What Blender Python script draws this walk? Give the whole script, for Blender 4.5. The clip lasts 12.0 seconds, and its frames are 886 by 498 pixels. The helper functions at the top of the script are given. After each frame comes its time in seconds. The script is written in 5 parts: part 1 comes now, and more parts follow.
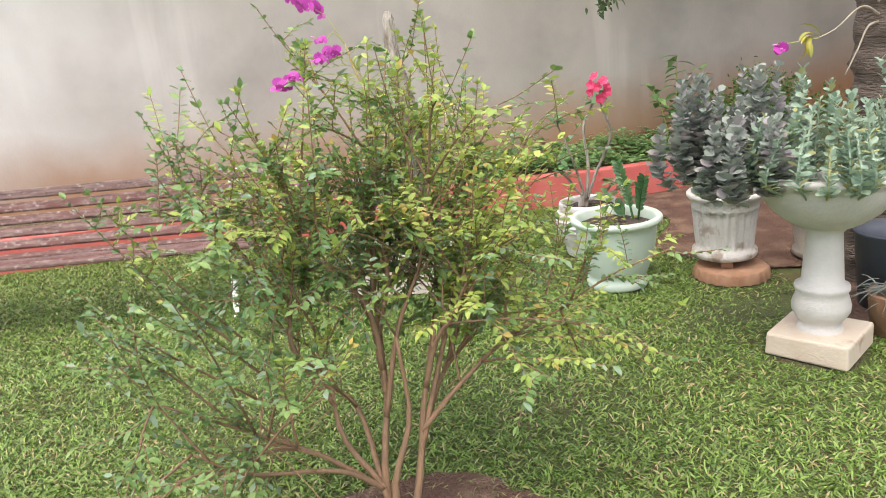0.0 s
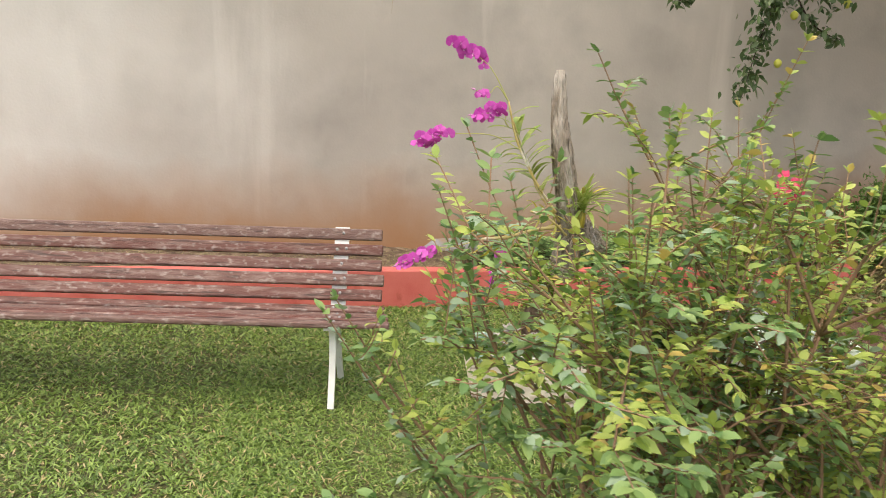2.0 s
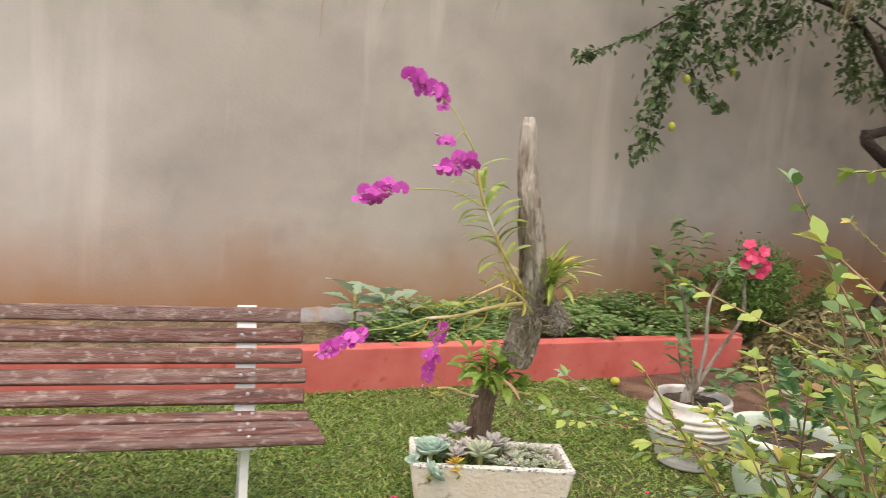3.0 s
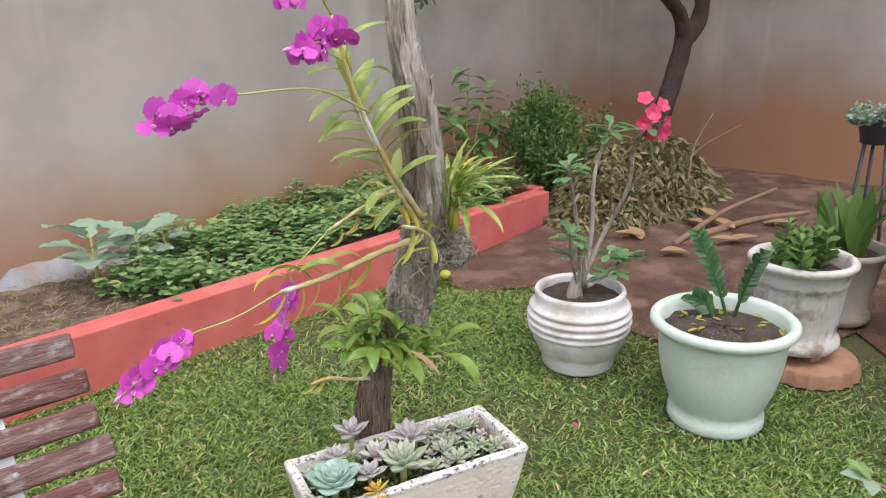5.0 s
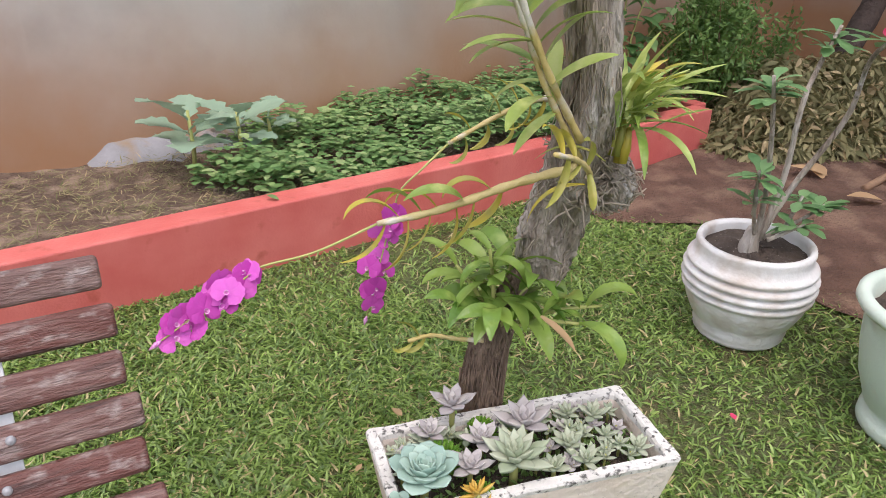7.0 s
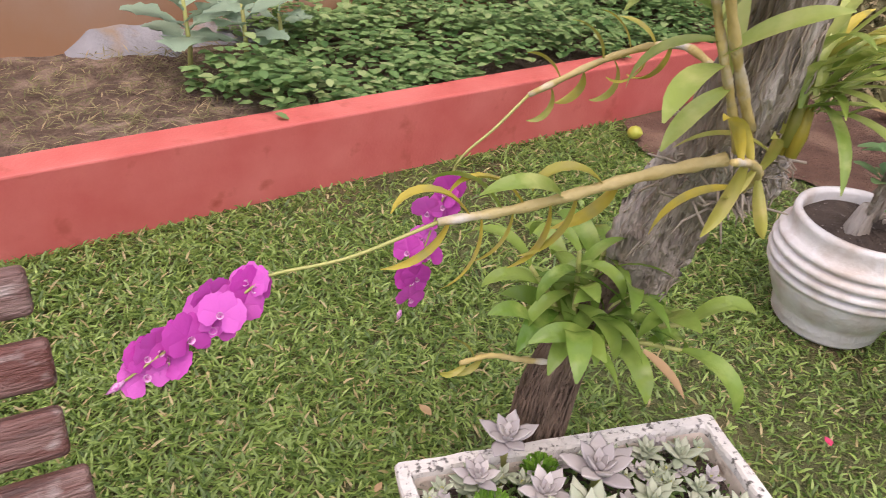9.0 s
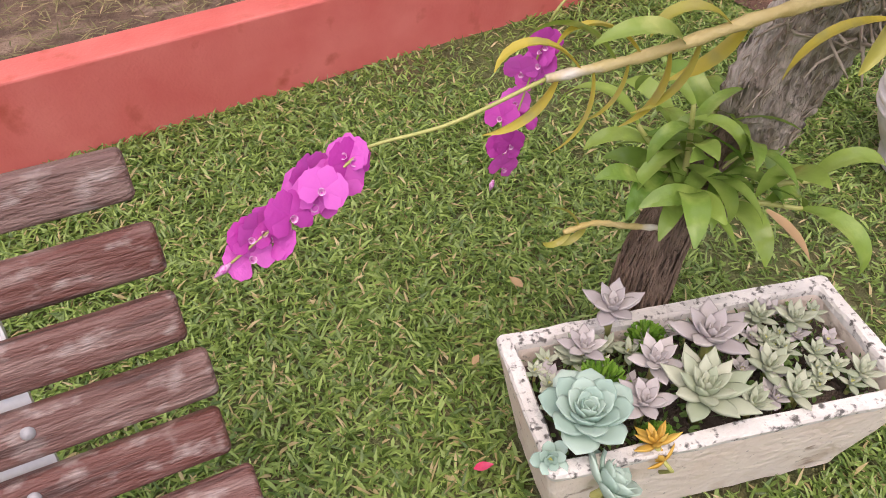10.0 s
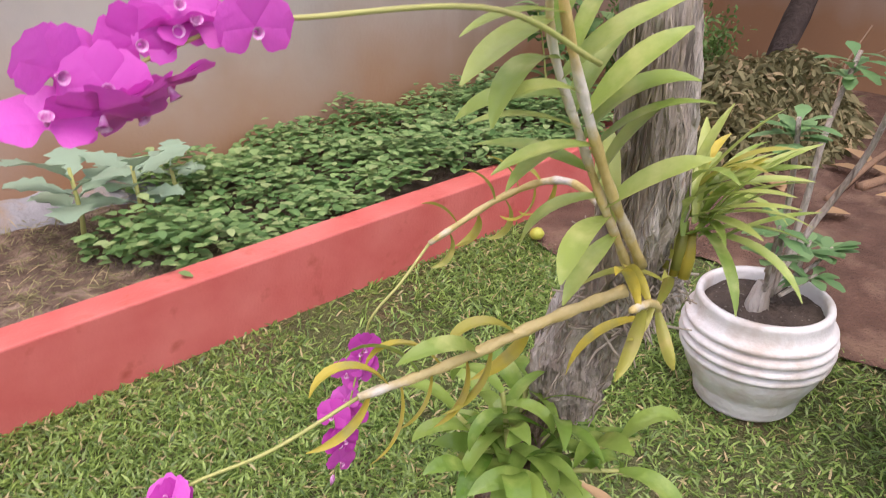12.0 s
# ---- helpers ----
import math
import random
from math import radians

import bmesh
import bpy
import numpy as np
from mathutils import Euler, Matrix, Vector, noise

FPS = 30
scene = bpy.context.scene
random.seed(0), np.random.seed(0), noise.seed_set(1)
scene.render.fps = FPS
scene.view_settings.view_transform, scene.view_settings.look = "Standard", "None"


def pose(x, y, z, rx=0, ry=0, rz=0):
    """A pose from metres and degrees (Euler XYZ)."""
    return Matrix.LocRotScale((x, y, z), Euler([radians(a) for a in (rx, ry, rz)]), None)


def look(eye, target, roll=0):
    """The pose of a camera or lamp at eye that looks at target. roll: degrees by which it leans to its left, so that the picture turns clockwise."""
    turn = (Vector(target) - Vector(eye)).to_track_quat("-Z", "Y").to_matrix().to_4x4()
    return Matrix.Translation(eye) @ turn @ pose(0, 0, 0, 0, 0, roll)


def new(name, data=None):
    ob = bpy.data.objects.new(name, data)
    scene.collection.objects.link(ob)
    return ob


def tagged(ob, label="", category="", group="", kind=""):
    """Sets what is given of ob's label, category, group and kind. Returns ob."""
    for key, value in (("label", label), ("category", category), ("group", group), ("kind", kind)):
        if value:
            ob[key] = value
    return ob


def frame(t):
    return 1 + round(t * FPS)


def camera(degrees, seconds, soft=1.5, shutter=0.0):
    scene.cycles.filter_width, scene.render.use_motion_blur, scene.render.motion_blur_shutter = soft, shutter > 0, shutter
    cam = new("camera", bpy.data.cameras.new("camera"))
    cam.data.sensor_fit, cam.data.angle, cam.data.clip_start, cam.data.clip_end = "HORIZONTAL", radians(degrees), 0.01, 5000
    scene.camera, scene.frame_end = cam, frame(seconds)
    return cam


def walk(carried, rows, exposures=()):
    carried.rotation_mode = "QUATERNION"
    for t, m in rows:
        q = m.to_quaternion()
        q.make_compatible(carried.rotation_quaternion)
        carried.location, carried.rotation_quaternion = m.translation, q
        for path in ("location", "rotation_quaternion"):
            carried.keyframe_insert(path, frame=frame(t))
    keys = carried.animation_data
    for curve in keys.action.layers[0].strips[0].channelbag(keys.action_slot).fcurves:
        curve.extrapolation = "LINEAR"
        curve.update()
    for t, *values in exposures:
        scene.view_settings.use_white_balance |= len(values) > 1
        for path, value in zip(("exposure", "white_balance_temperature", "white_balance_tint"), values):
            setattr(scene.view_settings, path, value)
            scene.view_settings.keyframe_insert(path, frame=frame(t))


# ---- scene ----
cam = camera(60.7, 12.0, 0.8, 0.1)
PATH = [
    (0, (0.072, -6.299, 1.602), (0.273, -4.391, 1.037), -5.5),
    (0.5, (-0.060, -6.096, 1.510), (0.139, -4.235, 0.806), 1.7),
    (1, (-0.228, -5.879, 1.656), (-0.105, -3.939, 1.186), 2.6),
    (1.5, (-0.413, -5.692, 1.639), (-0.311, -3.738, 1.227), 4.6),
    (1.8, (-0.602, -5.536, 1.615), (-0.433, -3.57, 1.291), 0.2),
    (2, (-0.694, -5.393, 1.628), (-0.438, -3.457, 1.2), 1.9),
    (2.5, (-0.987, -4.917, 1.622), (-0.709, -2.949, 1.4), 0.3),
    (2.9, (-1.135, -4.54, 1.551), (-0.521, -2.655, 1.29), 4.5),
    (3, (-1.185, -4.449, 1.545), (-0.409, -2.624, 1.287), 4.6),
    (3.2, (-1.249, -4.32, 1.569), (-0.214, -2.627, 1.32), 4.0),
    (4.8, (-1.095, -3.272, 1.548), (0.307, -1.929, 1.069), 0.5),
    (5, (-1.079, -3.147, 1.564), (0.297, -1.83, 0.954), -1.1),
    (5.5, (-1.027, -2.974, 1.535), (0.266, -1.681, 0.725), -0.0),
    (6, (-0.892, -2.878, 1.49), (0.236, -1.44, 0.678), -0.4),
    (6.5, (-0.78, -2.809, 1.474), (0.246, -1.305, 0.646), 0.1),
    (7, (-0.725, -2.69, 1.448), (0.36, -1.246, 0.589), 1.7),
    (7.2, (-0.716, -2.601, 1.45), (0.464, -1.234, 0.591), 2.0),
    (8.8, (-0.554, -2.225, 1.409), (0.576, -0.964, 0.346), 7.8),
    (9, (-0.536, -2.204, 1.396), (0.483, -0.887, 0.289), 6.2),
    (9.5, (-0.536, -2.184, 1.378), (0.278, -0.849, 0.131), 2.0),
    (10, (-0.566, -2.124, 1.339), (0.228, -0.902, -0.031), 0.6),
    (10.5, (-0.567, -2.113, 1.319), (0.359, -0.972, -0.037), 4.1),
    (11, (-0.559, -2.127, 1.339), (0.45, -0.969, 0.058), 5.1),
    (11.5, (-0.535, -2.132, 1.39), (0.553, -0.929, 0.221), 4.6),
    (12, (-0.502, -2.171, 1.487), (0.753, -0.882, 0.614), 0.8),
]
walk(cam, [(t, look(eye, target, roll)) for t, eye, target, roll in PATH],
     [(0, 0.95, 6650, 9), (0.5, 1.21, 6350, 16), (1, 0.99, 6650, 9), (1.5, 0.8, 7100, 7), (2.9, 0.61, 7400, 13), (3.2, 0.74, 6950, 11), (5, 0.66, 6250, 13), (7, 0.62, 6300, 14), (9, 0.58, 6700, 22), (9.5, 0.64, 6800, 22), (10, 0.6, 6800, 22), (11, 0.6, 6800, 21), (12, 0.74, 6500, 22)])

# ---- world, sun, exposure ----
world = bpy.data.worlds.new("overcast_sky")
scene.world = world
world.use_nodes = True
wn = world.node_tree.nodes
sky = wn.new("ShaderNodeTexSky")
sky.sky_type, sky.sun_disc = "NISHITA", False
sky.sun_elevation, sky.sun_rotation = radians(69), radians(215)
sky.air_density, sky.dust_density, sky.ozone_density = 1.0, 4.0, 0.6
wn["Background"].inputs["Strength"].default_value = 0.15
world.node_tree.links.new(sky.outputs["Color"], wn["Background"].inputs["Color"])
sun = new("sun", bpy.data.lights.new("sun", "SUN"))
sun.data.energy, sun.data.angle, sun.data.color = 1.5, radians(120), (1.0, 0.95, 0.88)
sun.matrix_basis = look((-1.7, -2.7, 8.4), (0, 0, 0))

# ---- small tools ----
W = {}
rng = np.random.default_rng(7)


def thing(name, loc, label, category, group=""):
    ob = new(name)
    ob.empty_display_size = 0.1
    ob.matrix_basis = Matrix.Translation(loc)
    W[ob] = ob.matrix_basis.copy()
    return tagged(ob, label, category, group)


def put(name, me, m=None, parent=None, label=""):
    """Links mesh data at the world pose m under a thing or part."""
    ob = new(name, me)
    m = m or Matrix.Identity(4)
    if parent:
        ob.parent = parent
        ob.matrix_parent_inverse = W[parent].inverted()
    ob.matrix_basis = m
    W[ob] = m.copy()
    return tagged(ob, label) if label else ob


def quads(name, V, F, material, smooth=True):
    """Mesh data from arrays of points and of four-sided faces."""
    V, F = np.asarray(V, np.float32), np.asarray(F, np.int32)
    me = bpy.data.meshes.new(name)
    me.vertices.add(len(V))
    me.vertices.foreach_set("co", V.ravel())
    me.loops.add(F.size)
    me.loops.foreach_set("vertex_index", F.ravel())
    me.polygons.add(len(F))
    me.polygons.foreach_set("loop_start", np.arange(0, F.size, F.shape[1], dtype=np.int32))
    me.polygons.foreach_set("use_smooth", np.full(len(F), smooth))
    me.materials.append(material)
    me.update(calc_edges=True)
    me.validate()
    return me


def from_bm(name, bm, material, smooth=False):
    me = bpy.data.meshes.new(name)
    bmesh.ops.recalc_face_normals(bm, faces=bm.faces)
    bm.to_mesh(me)
    bm.free()
    me.materials.append(material)
    if smooth:
        for p in me.polygons:
            p.use_smooth = True
    return me


def join(parts):
    Vs, Fs, k = [], [], 0
    for V, F in parts:
        Vs.append(V)
        Fs.append(np.asarray(F) + k)
        k += len(V)
    return np.concatenate(Vs), np.concatenate(Fs)


def unit(a):
    a = np.asarray(a, float)
    return a / np.maximum(np.linalg.norm(a, axis=-1, keepdims=True), 1e-9)


def tube(points, radii, segs=8, rough=0.0, seed=0):
    """A tapered round limb along points, with closed ends."""
    P = np.asarray(points, float)
    R = np.broadcast_to(np.asarray(radii, float), (len(P),))
    T = unit(np.gradient(P, axis=0))
    ref = np.array([0.31, 0.22, 0.93]) if abs(T[:, 2]).mean() < 0.8 else np.array([0.93, 0.2, 0.1])
    A = unit(np.cross(T, ref))
    B = np.cross(T, A)
    ang = np.linspace(0, 2 * np.pi, segs, endpoint=False)
    rr = R[:, None] * (1 + rough * (np.random.default_rng(seed).random((len(P), segs)) - 0.5))
    V = P[:, None] + rr[..., None] * (np.cos(ang)[None, :, None] * A[:, None] + np.sin(ang)[None, :, None] * B[:, None])
    F = []
    n = len(P)
    for i in range(n - 1):
        for j in range(segs):
            k = (j + 1) % segs
            F.append((i * segs + j, i * segs + k, (i + 1) * segs + k, (i + 1) * segs + j))
    V = np.concatenate([V.reshape(-1, 3), P[:1], P[-1:]])
    for j in range(0, segs, 2):
        F.append((n * segs, (j + 2) % segs, (j + 1) % segs, j))
        e = (n - 1) * segs
        F.append((n * segs + 1, e + j, e + (j + 1) % segs, e + (j + 2) % segs))
    return V, np.array(F)


def curve_pts(pts, n=24):
    """A smooth line through a few points."""
    P = np.asarray(pts, float)
    t = np.linspace(0, len(P) - 1, n)
    i = np.minimum(t.astype(int), len(P) - 2)
    f = (t - i)[:, None]
    Q = np.concatenate([2 * P[:1] - P[1:2], P, 2 * P[-1:] - P[-2:-1]])
    a, b, c, d = Q[i], Q[i + 1], Q[i + 2], Q[i + 3]
    return 0.5 * (2 * b + (c - a) * f + (2 * a - 5 * b + 4 * c - d) * f ** 2 + (3 * b - a - 3 * c + d) * f ** 3)


def lathe(profile, segs=40, flute=0.0, flutes=0, zrange=(0, 0)):
    """A turned shape from (radius, height) pairs."""
    pr = np.asarray(profile, float)
    ang = np.linspace(0, 2 * np.pi, segs, endpoint=False)
    V = []
    for r, z in pr:
        k = np.ones(segs) * r
        if flutes and zrange[0] <= z <= zrange[1]:
            k = r - flute * (0.5 + 0.5 * np.cos(flutes * ang)) ** 0.6
        V.append(np.stack([k * np.cos(ang), k * np.sin(ang), np.full(segs, z)], 1))
    F = [(i * segs + j, i * segs + (j + 1) % segs, (i + 1) * segs + (j + 1) % segs, (i + 1) * segs + j)
         for i in range(len(pr) - 1) for j in range(segs)]
    return np.concatenate(V), np.array(F)


def blades(B, D, U, L, Wd, droop=0.3, n=3, fold=0.25, belly=0.4, tip=0.04):
    """Many leaves: base points, directions, upper sides, lengths, half widths."""
    B, D, U = np.asarray(B, float), unit(D), np.asarray(U, float)
    N = len(B)
    L, Wd, droop = (np.broadcast_to(np.asarray(q, float), (N,)) for q in (L, Wd, droop))
    S = unit(np.cross(D, U))
    U = np.cross(S, D)
    rows = []
    for i in range(n + 1):
        s = i / n
        w = max(tip, np.sin(np.pi * s ** (np.log(0.5) / np.log(belly))) if 0 < s < 1 else (0.16 if s == 0 else tip))
        c = B + D * (L * s)[:, None] - np.array([0, 0, 1.0]) * (droop * L * s * s)[:, None]
        o = S * (Wd * w)[:, None]
        up = U * (fold * Wd * w)[:, None]
        rows.append(np.stack([c - o + up, c, c + o + up], 1))
    V = np.stack(rows, 1).reshape(-1, 3)
    f = []
    for i in range(n):
        for j in (0, 1):
            a = i * 3 + j
            f.append((a, a + 1, a + 4, a + 3))
    f = np.array(f)
    F = (f[None] + (np.arange(N) * (n + 1) * 3)[:, None, None]).reshape(-1, 4)
    return V, F


def rand_unit(n, up=0.0, g=rng):
    v = g.normal(size=(n, 3))
    v[:, 2] += up
    return unit(v)


def box(sx, sy, sz, bevel=0.006, segs=2):
    bm = bmesh.new()
    bmesh.ops.create_cube(bm, size=1.0)
    bmesh.ops.scale(bm, vec=(sx, sy, sz), verts=bm.verts)
    if bevel:
        bmesh.ops.bevel(bm, geom=bm.edges[:], offset=bevel, segments=segs, affect="EDGES", profile=0.5)
    return bm


# ---- materials ----
def mat(name, c1, c2, scale=8.0, rough=0.6, bump=0.2, fine=60.0, c3=None, mask=4.0, lo=0.5, hi=0.62, island=False, per_object=False,
        stretch=(1, 1, 1), sheen=0.0, depth=0.01, through_light=0.0):
    """Two colours mixed by noise at two scales, a third in patches, grain as bump."""
    m = bpy.data.materials.new(name)
    m.use_nodes = True
    nt = m.node_tree
    N, K = nt.nodes, nt.links
    bsdf = N["Principled BSDF"]
    co = N.new("ShaderNodeTexCoord")
    mp = N.new("ShaderNodeMapping")
    mp.inputs["Scale"].default_value = stretch
    K.new(co.outputs["Object"], mp.inputs["Vector"])
    n1 = N.new("ShaderNodeTexNoise")
    n1.inputs["Scale"].default_value, n1.inputs["Detail"].default_value = scale, 5
    K.new(mp.outputs["Vector"], n1.inputs["Vector"])
    r1 = N.new("ShaderNodeMapRange")
    r1.inputs["From Min"].default_value, r1.inputs["From Max"].default_value = 0.3, 0.7
    K.new(n1.outputs["Fac"], r1.inputs["Value"])
    mix = N.new("ShaderNodeMix")
    mix.data_type = "RGBA"
    mix.inputs["A"].default_value, mix.inputs["B"].default_value = (*c1, 1), (*c2, 1)
    K.new(r1.outputs["Result"], mix.inputs["Factor"])
    out = mix.outputs["Result"]
    if island or per_object:
        src = N.new("ShaderNodeNewGeometry").outputs["Random Per Island"] if island else N.new("ShaderNodeObjectInfo").outputs["Random"]
        K.new(src, mix.inputs["Factor"])
    if c3:
        n3 = N.new("ShaderNodeTexNoise")
        n3.inputs["Scale"].default_value, n3.inputs["Detail"].default_value = mask, 8
        K.new(mp.outputs["Vector"], n3.inputs["Vector"])
        r3 = N.new("ShaderNodeMapRange")
        r3.inputs["From Min"].default_value, r3.inputs["From Max"].default_value = lo, hi
        K.new(n3.outputs["Fac"], r3.inputs["Value"])
        m3 = N.new("ShaderNodeMix")
        m3.data_type = "RGBA"
        m3.inputs["B"].default_value = (*c3, 1)
        K.new(r3.outputs["Result"], m3.inputs["Factor"])
        K.new(out, m3.inputs["A"])
        out = m3.outputs["Result"]
    K.new(out, bsdf.inputs["Base Color"])
    bsdf.inputs["Roughness"].default_value = rough
    if sheen:
        bsdf.inputs["Coat Weight"].default_value = sheen
    n2 = N.new("ShaderNodeTexNoise")
    n2.inputs["Scale"].default_value, n2.inputs["Detail"].default_value = fine, 4
    K.new(mp.outputs["Vector"], n2.inputs["Vector"])
    bp = N.new("ShaderNodeBump")
    bp.inputs["Strength"].default_value, bp.inputs["Distance"].default_value = bump, depth
    K.new(n2.outputs["Fac"], bp.inputs["Height"])
    K.new(bp.outputs["Normal"], bsdf.inputs["Normal"])
    if through_light:
        tr = N.new("ShaderNodeBsdfTranslucent")
        K.new(out, tr.inputs["Color"])
        ms = N.new("ShaderNodeMixShader")
        ms.inputs["Fac"].default_value = through_light
        K.new(bsdf.outputs["BSDF"], ms.inputs[1])
        K.new(tr.outputs["BSDF"], ms.inputs[2])
        K.new(ms.outputs["Shader"], N["Material Output"].inputs["Surface"])
    return m


def leaf_mat(name, dark, light, rough=0.45, third=None, share=0.8):
    """Leaf green that varies from leaf to leaf, with some of a third colour."""
    m = mat(name, dark, light, island=True, rough=rough, bump=0.1, fine=120, through_light=0.25)
    if third:
        N, K = m.node_tree.nodes, m.node_tree.links
        src = [n for n in N if n.type == "NEW_GEOMETRY"][0].outputs["Random Per Island"]
        mul = N.new("ShaderNodeMath")
        mul.operation, mul.inputs[1].default_value = "MULTIPLY", 17.31
        fr = N.new("ShaderNodeMath")
        fr.operation = "FRACT"
        gt = N.new("ShaderNodeMath")
        gt.operation, gt.inputs[1].default_value = "GREATER_THAN", share
        mx = N.new("ShaderNodeMix")
        mx.data_type = "RGBA"
        mx.inputs["B"].default_value = (*third, 1)
        K.new(src, mul.inputs[0])
        K.new(mul.outputs[0], fr.inputs[0])
        K.new(fr.outputs[0], gt.inputs[0])
        K.new(gt.outputs[0], mx.inputs["Factor"])
        first = [n for n in N if n.type == "MIX" and n != mx][0]
        K.new(first.outputs["Result"], mx.inputs["A"])
        K.new(mx.outputs["Result"], N["Principled BSDF"].inputs["Base Color"])
        K.new(mx.outputs["Result"], [n for n in N if n.type == "BSDF_TRANSLUCENT"][0].inputs["Color"])
    return m


def overlay(m, colour, scale, stretch, lo, hi, top=1.0, detail=6):
    """Another colour laid over a material in patches of its own shape, shifted from object to object."""
    N, K = m.node_tree.nodes, m.node_tree.links
    sock = N["Principled BSDF"].inputs["Base Color"]
    co, info = N.new("ShaderNodeTexCoord"), N.new("ShaderNodeObjectInfo")
    ma = N.new("ShaderNodeVectorMath")
    ma.operation, ma.inputs[1].default_value = "MULTIPLY_ADD", stretch
    sh = N.new("ShaderNodeMath")
    sh.operation, sh.inputs[1].default_value = "MULTIPLY", 37.0
    K.new(info.outputs["Random"], sh.inputs[0])
    K.new(co.outputs["Object"], ma.inputs[0])
    K.new(sh.outputs[0], ma.inputs[2])
    n = N.new("ShaderNodeTexNoise")
    n.inputs["Scale"].default_value, n.inputs["Detail"].default_value = scale, detail
    K.new(ma.outputs[0], n.inputs["Vector"])
    r = N.new("ShaderNodeMapRange")
    r.inputs["From Min"].default_value, r.inputs["From Max"].default_value, r.inputs["To Max"].default_value = lo, hi, top
    K.new(n.outputs["Fac"], r.inputs["Value"])
    mx = N.new("ShaderNodeMix")
    mx.data_type = "RGBA"
    mx.inputs["B"].default_value = (*colour, 1)
    K.new(sock.links[0].from_socket, mx.inputs["A"])
    K.new(r.outputs["Result"], mx.inputs["Factor"])
    K.new(mx.outputs["Result"], sock)
    return m


def plaster():
    """Weathered wall: light paint and painted haze in patches, vertical runs, soil splashed on the foot."""
    m = mat("weathered_plaster", (0.385, 0.355, 0.32), (0.51, 0.47, 0.425), scale=0.8, rough=0.9, bump=0.25, fine=45,
            c3=(0.35, 0.325, 0.295), mask=1.7, lo=0.46, hi=0.7, depth=0.006)
    N, K = m.node_tree.nodes, m.node_tree.links
    bsdf = N["Principled BSDF"]
    out = bsdf.inputs["Base Color"].links[0].from_socket
    co = [n for n in N if n.type == "TEX_COORD"][0]

    def layer(out, colour, fac):
        mx = N.new("ShaderNodeMix")
        mx.data_type = "RGBA"
        mx.inputs["B"].default_value = (*colour, 1)
        K.new(out, mx.inputs["A"])
        K.new(fac, mx.inputs["Factor"])
        return mx.outputs["Result"]

    def noise_at(scale, stretch, lo, hi, top=1.0, detail=5):
        mp = N.new("ShaderNodeMapping")
        mp.inputs["Scale"].default_value = stretch
        K.new(co.outputs["Object"], mp.inputs["Vector"])
        n = N.new("ShaderNodeTexNoise")
        n.inputs["Scale"].default_value, n.inputs["Detail"].default_value = scale, detail
        K.new(mp.outputs["Vector"], n.inputs["Vector"])
        r = N.new("ShaderNodeMapRange")
        r.inputs["From Min"].default_value, r.inputs["From Max"].default_value, r.inputs["To Max"].default_value = lo, hi, top
        K.new(n.outputs["Fac"], r.inputs["Value"])
        return r.outputs["Result"], n

    runs, _ = noise_at(2.2, (1.3, 1.3, 0.12), 0.55, 0.75, 0.3)
    out = layer(out, (0.38, 0.35, 0.315), runs)
    pale, _ = noise_at(1.4, (2.2, 2.2, 0.25), 0.6, 0.7, 0.35)
    out = layer(out, (0.68, 0.64, 0.59), pale)
    sep = N.new("ShaderNodeSeparateXYZ")
    K.new(co.outputs["Object"], sep.inputs["Vector"])
    # old limewash in ragged clouds to the west, plus bright haze put into colour
    _, wash_haze = noise_at(0.9, (1, 1, 0.8), 0, 1, detail=8)
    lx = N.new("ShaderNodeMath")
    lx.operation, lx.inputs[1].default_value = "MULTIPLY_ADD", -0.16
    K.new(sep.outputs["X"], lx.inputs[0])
    K.new(wash_haze.outputs["Fac"], lx.inputs[2])
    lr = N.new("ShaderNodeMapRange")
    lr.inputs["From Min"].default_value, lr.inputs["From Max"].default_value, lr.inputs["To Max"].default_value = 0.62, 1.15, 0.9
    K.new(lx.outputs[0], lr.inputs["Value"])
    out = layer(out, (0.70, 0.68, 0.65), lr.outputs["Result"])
    # soil splash: a ragged band along the foot
    _, n = noise_at(1.6, (1, 1, 0.8), 0, 1, detail=7)
    ad = N.new("ShaderNodeMath")
    ad.operation, ad.inputs[1].default_value = "MULTIPLY_ADD", -0.7
    K.new(n.outputs["Fac"], ad.inputs[0])
    east = N.new("ShaderNodeMapRange")
    east.inputs["From Min"].default_value, east.inputs["From Max"].default_value, east.inputs["To Max"].default_value = 1.5, 5.0, 0.26
    K.new(sep.outputs["X"], east.inputs["Value"])
    high = N.new("ShaderNodeMath")
    high.operation = "SUBTRACT"
    K.new(sep.outputs["Z"], high.inputs[0])
    K.new(east.outputs["Result"], high.inputs[1])
    K.new(high.outputs[0], ad.inputs[2])
    r = N.new("ShaderNodeMapRange")
    r.inputs["From Min"].default_value, r.inputs["From Max"].default_value = 0.62, -0.08
    r.inputs["To Max"].default_value = 0.95
    K.new(ad.outputs[0], r.inputs["Value"])
    out = layer(out, (0.36, 0.19, 0.095), r.outputs["Result"])
    K.new(out, bsdf.inputs["Base Color"])
    return m


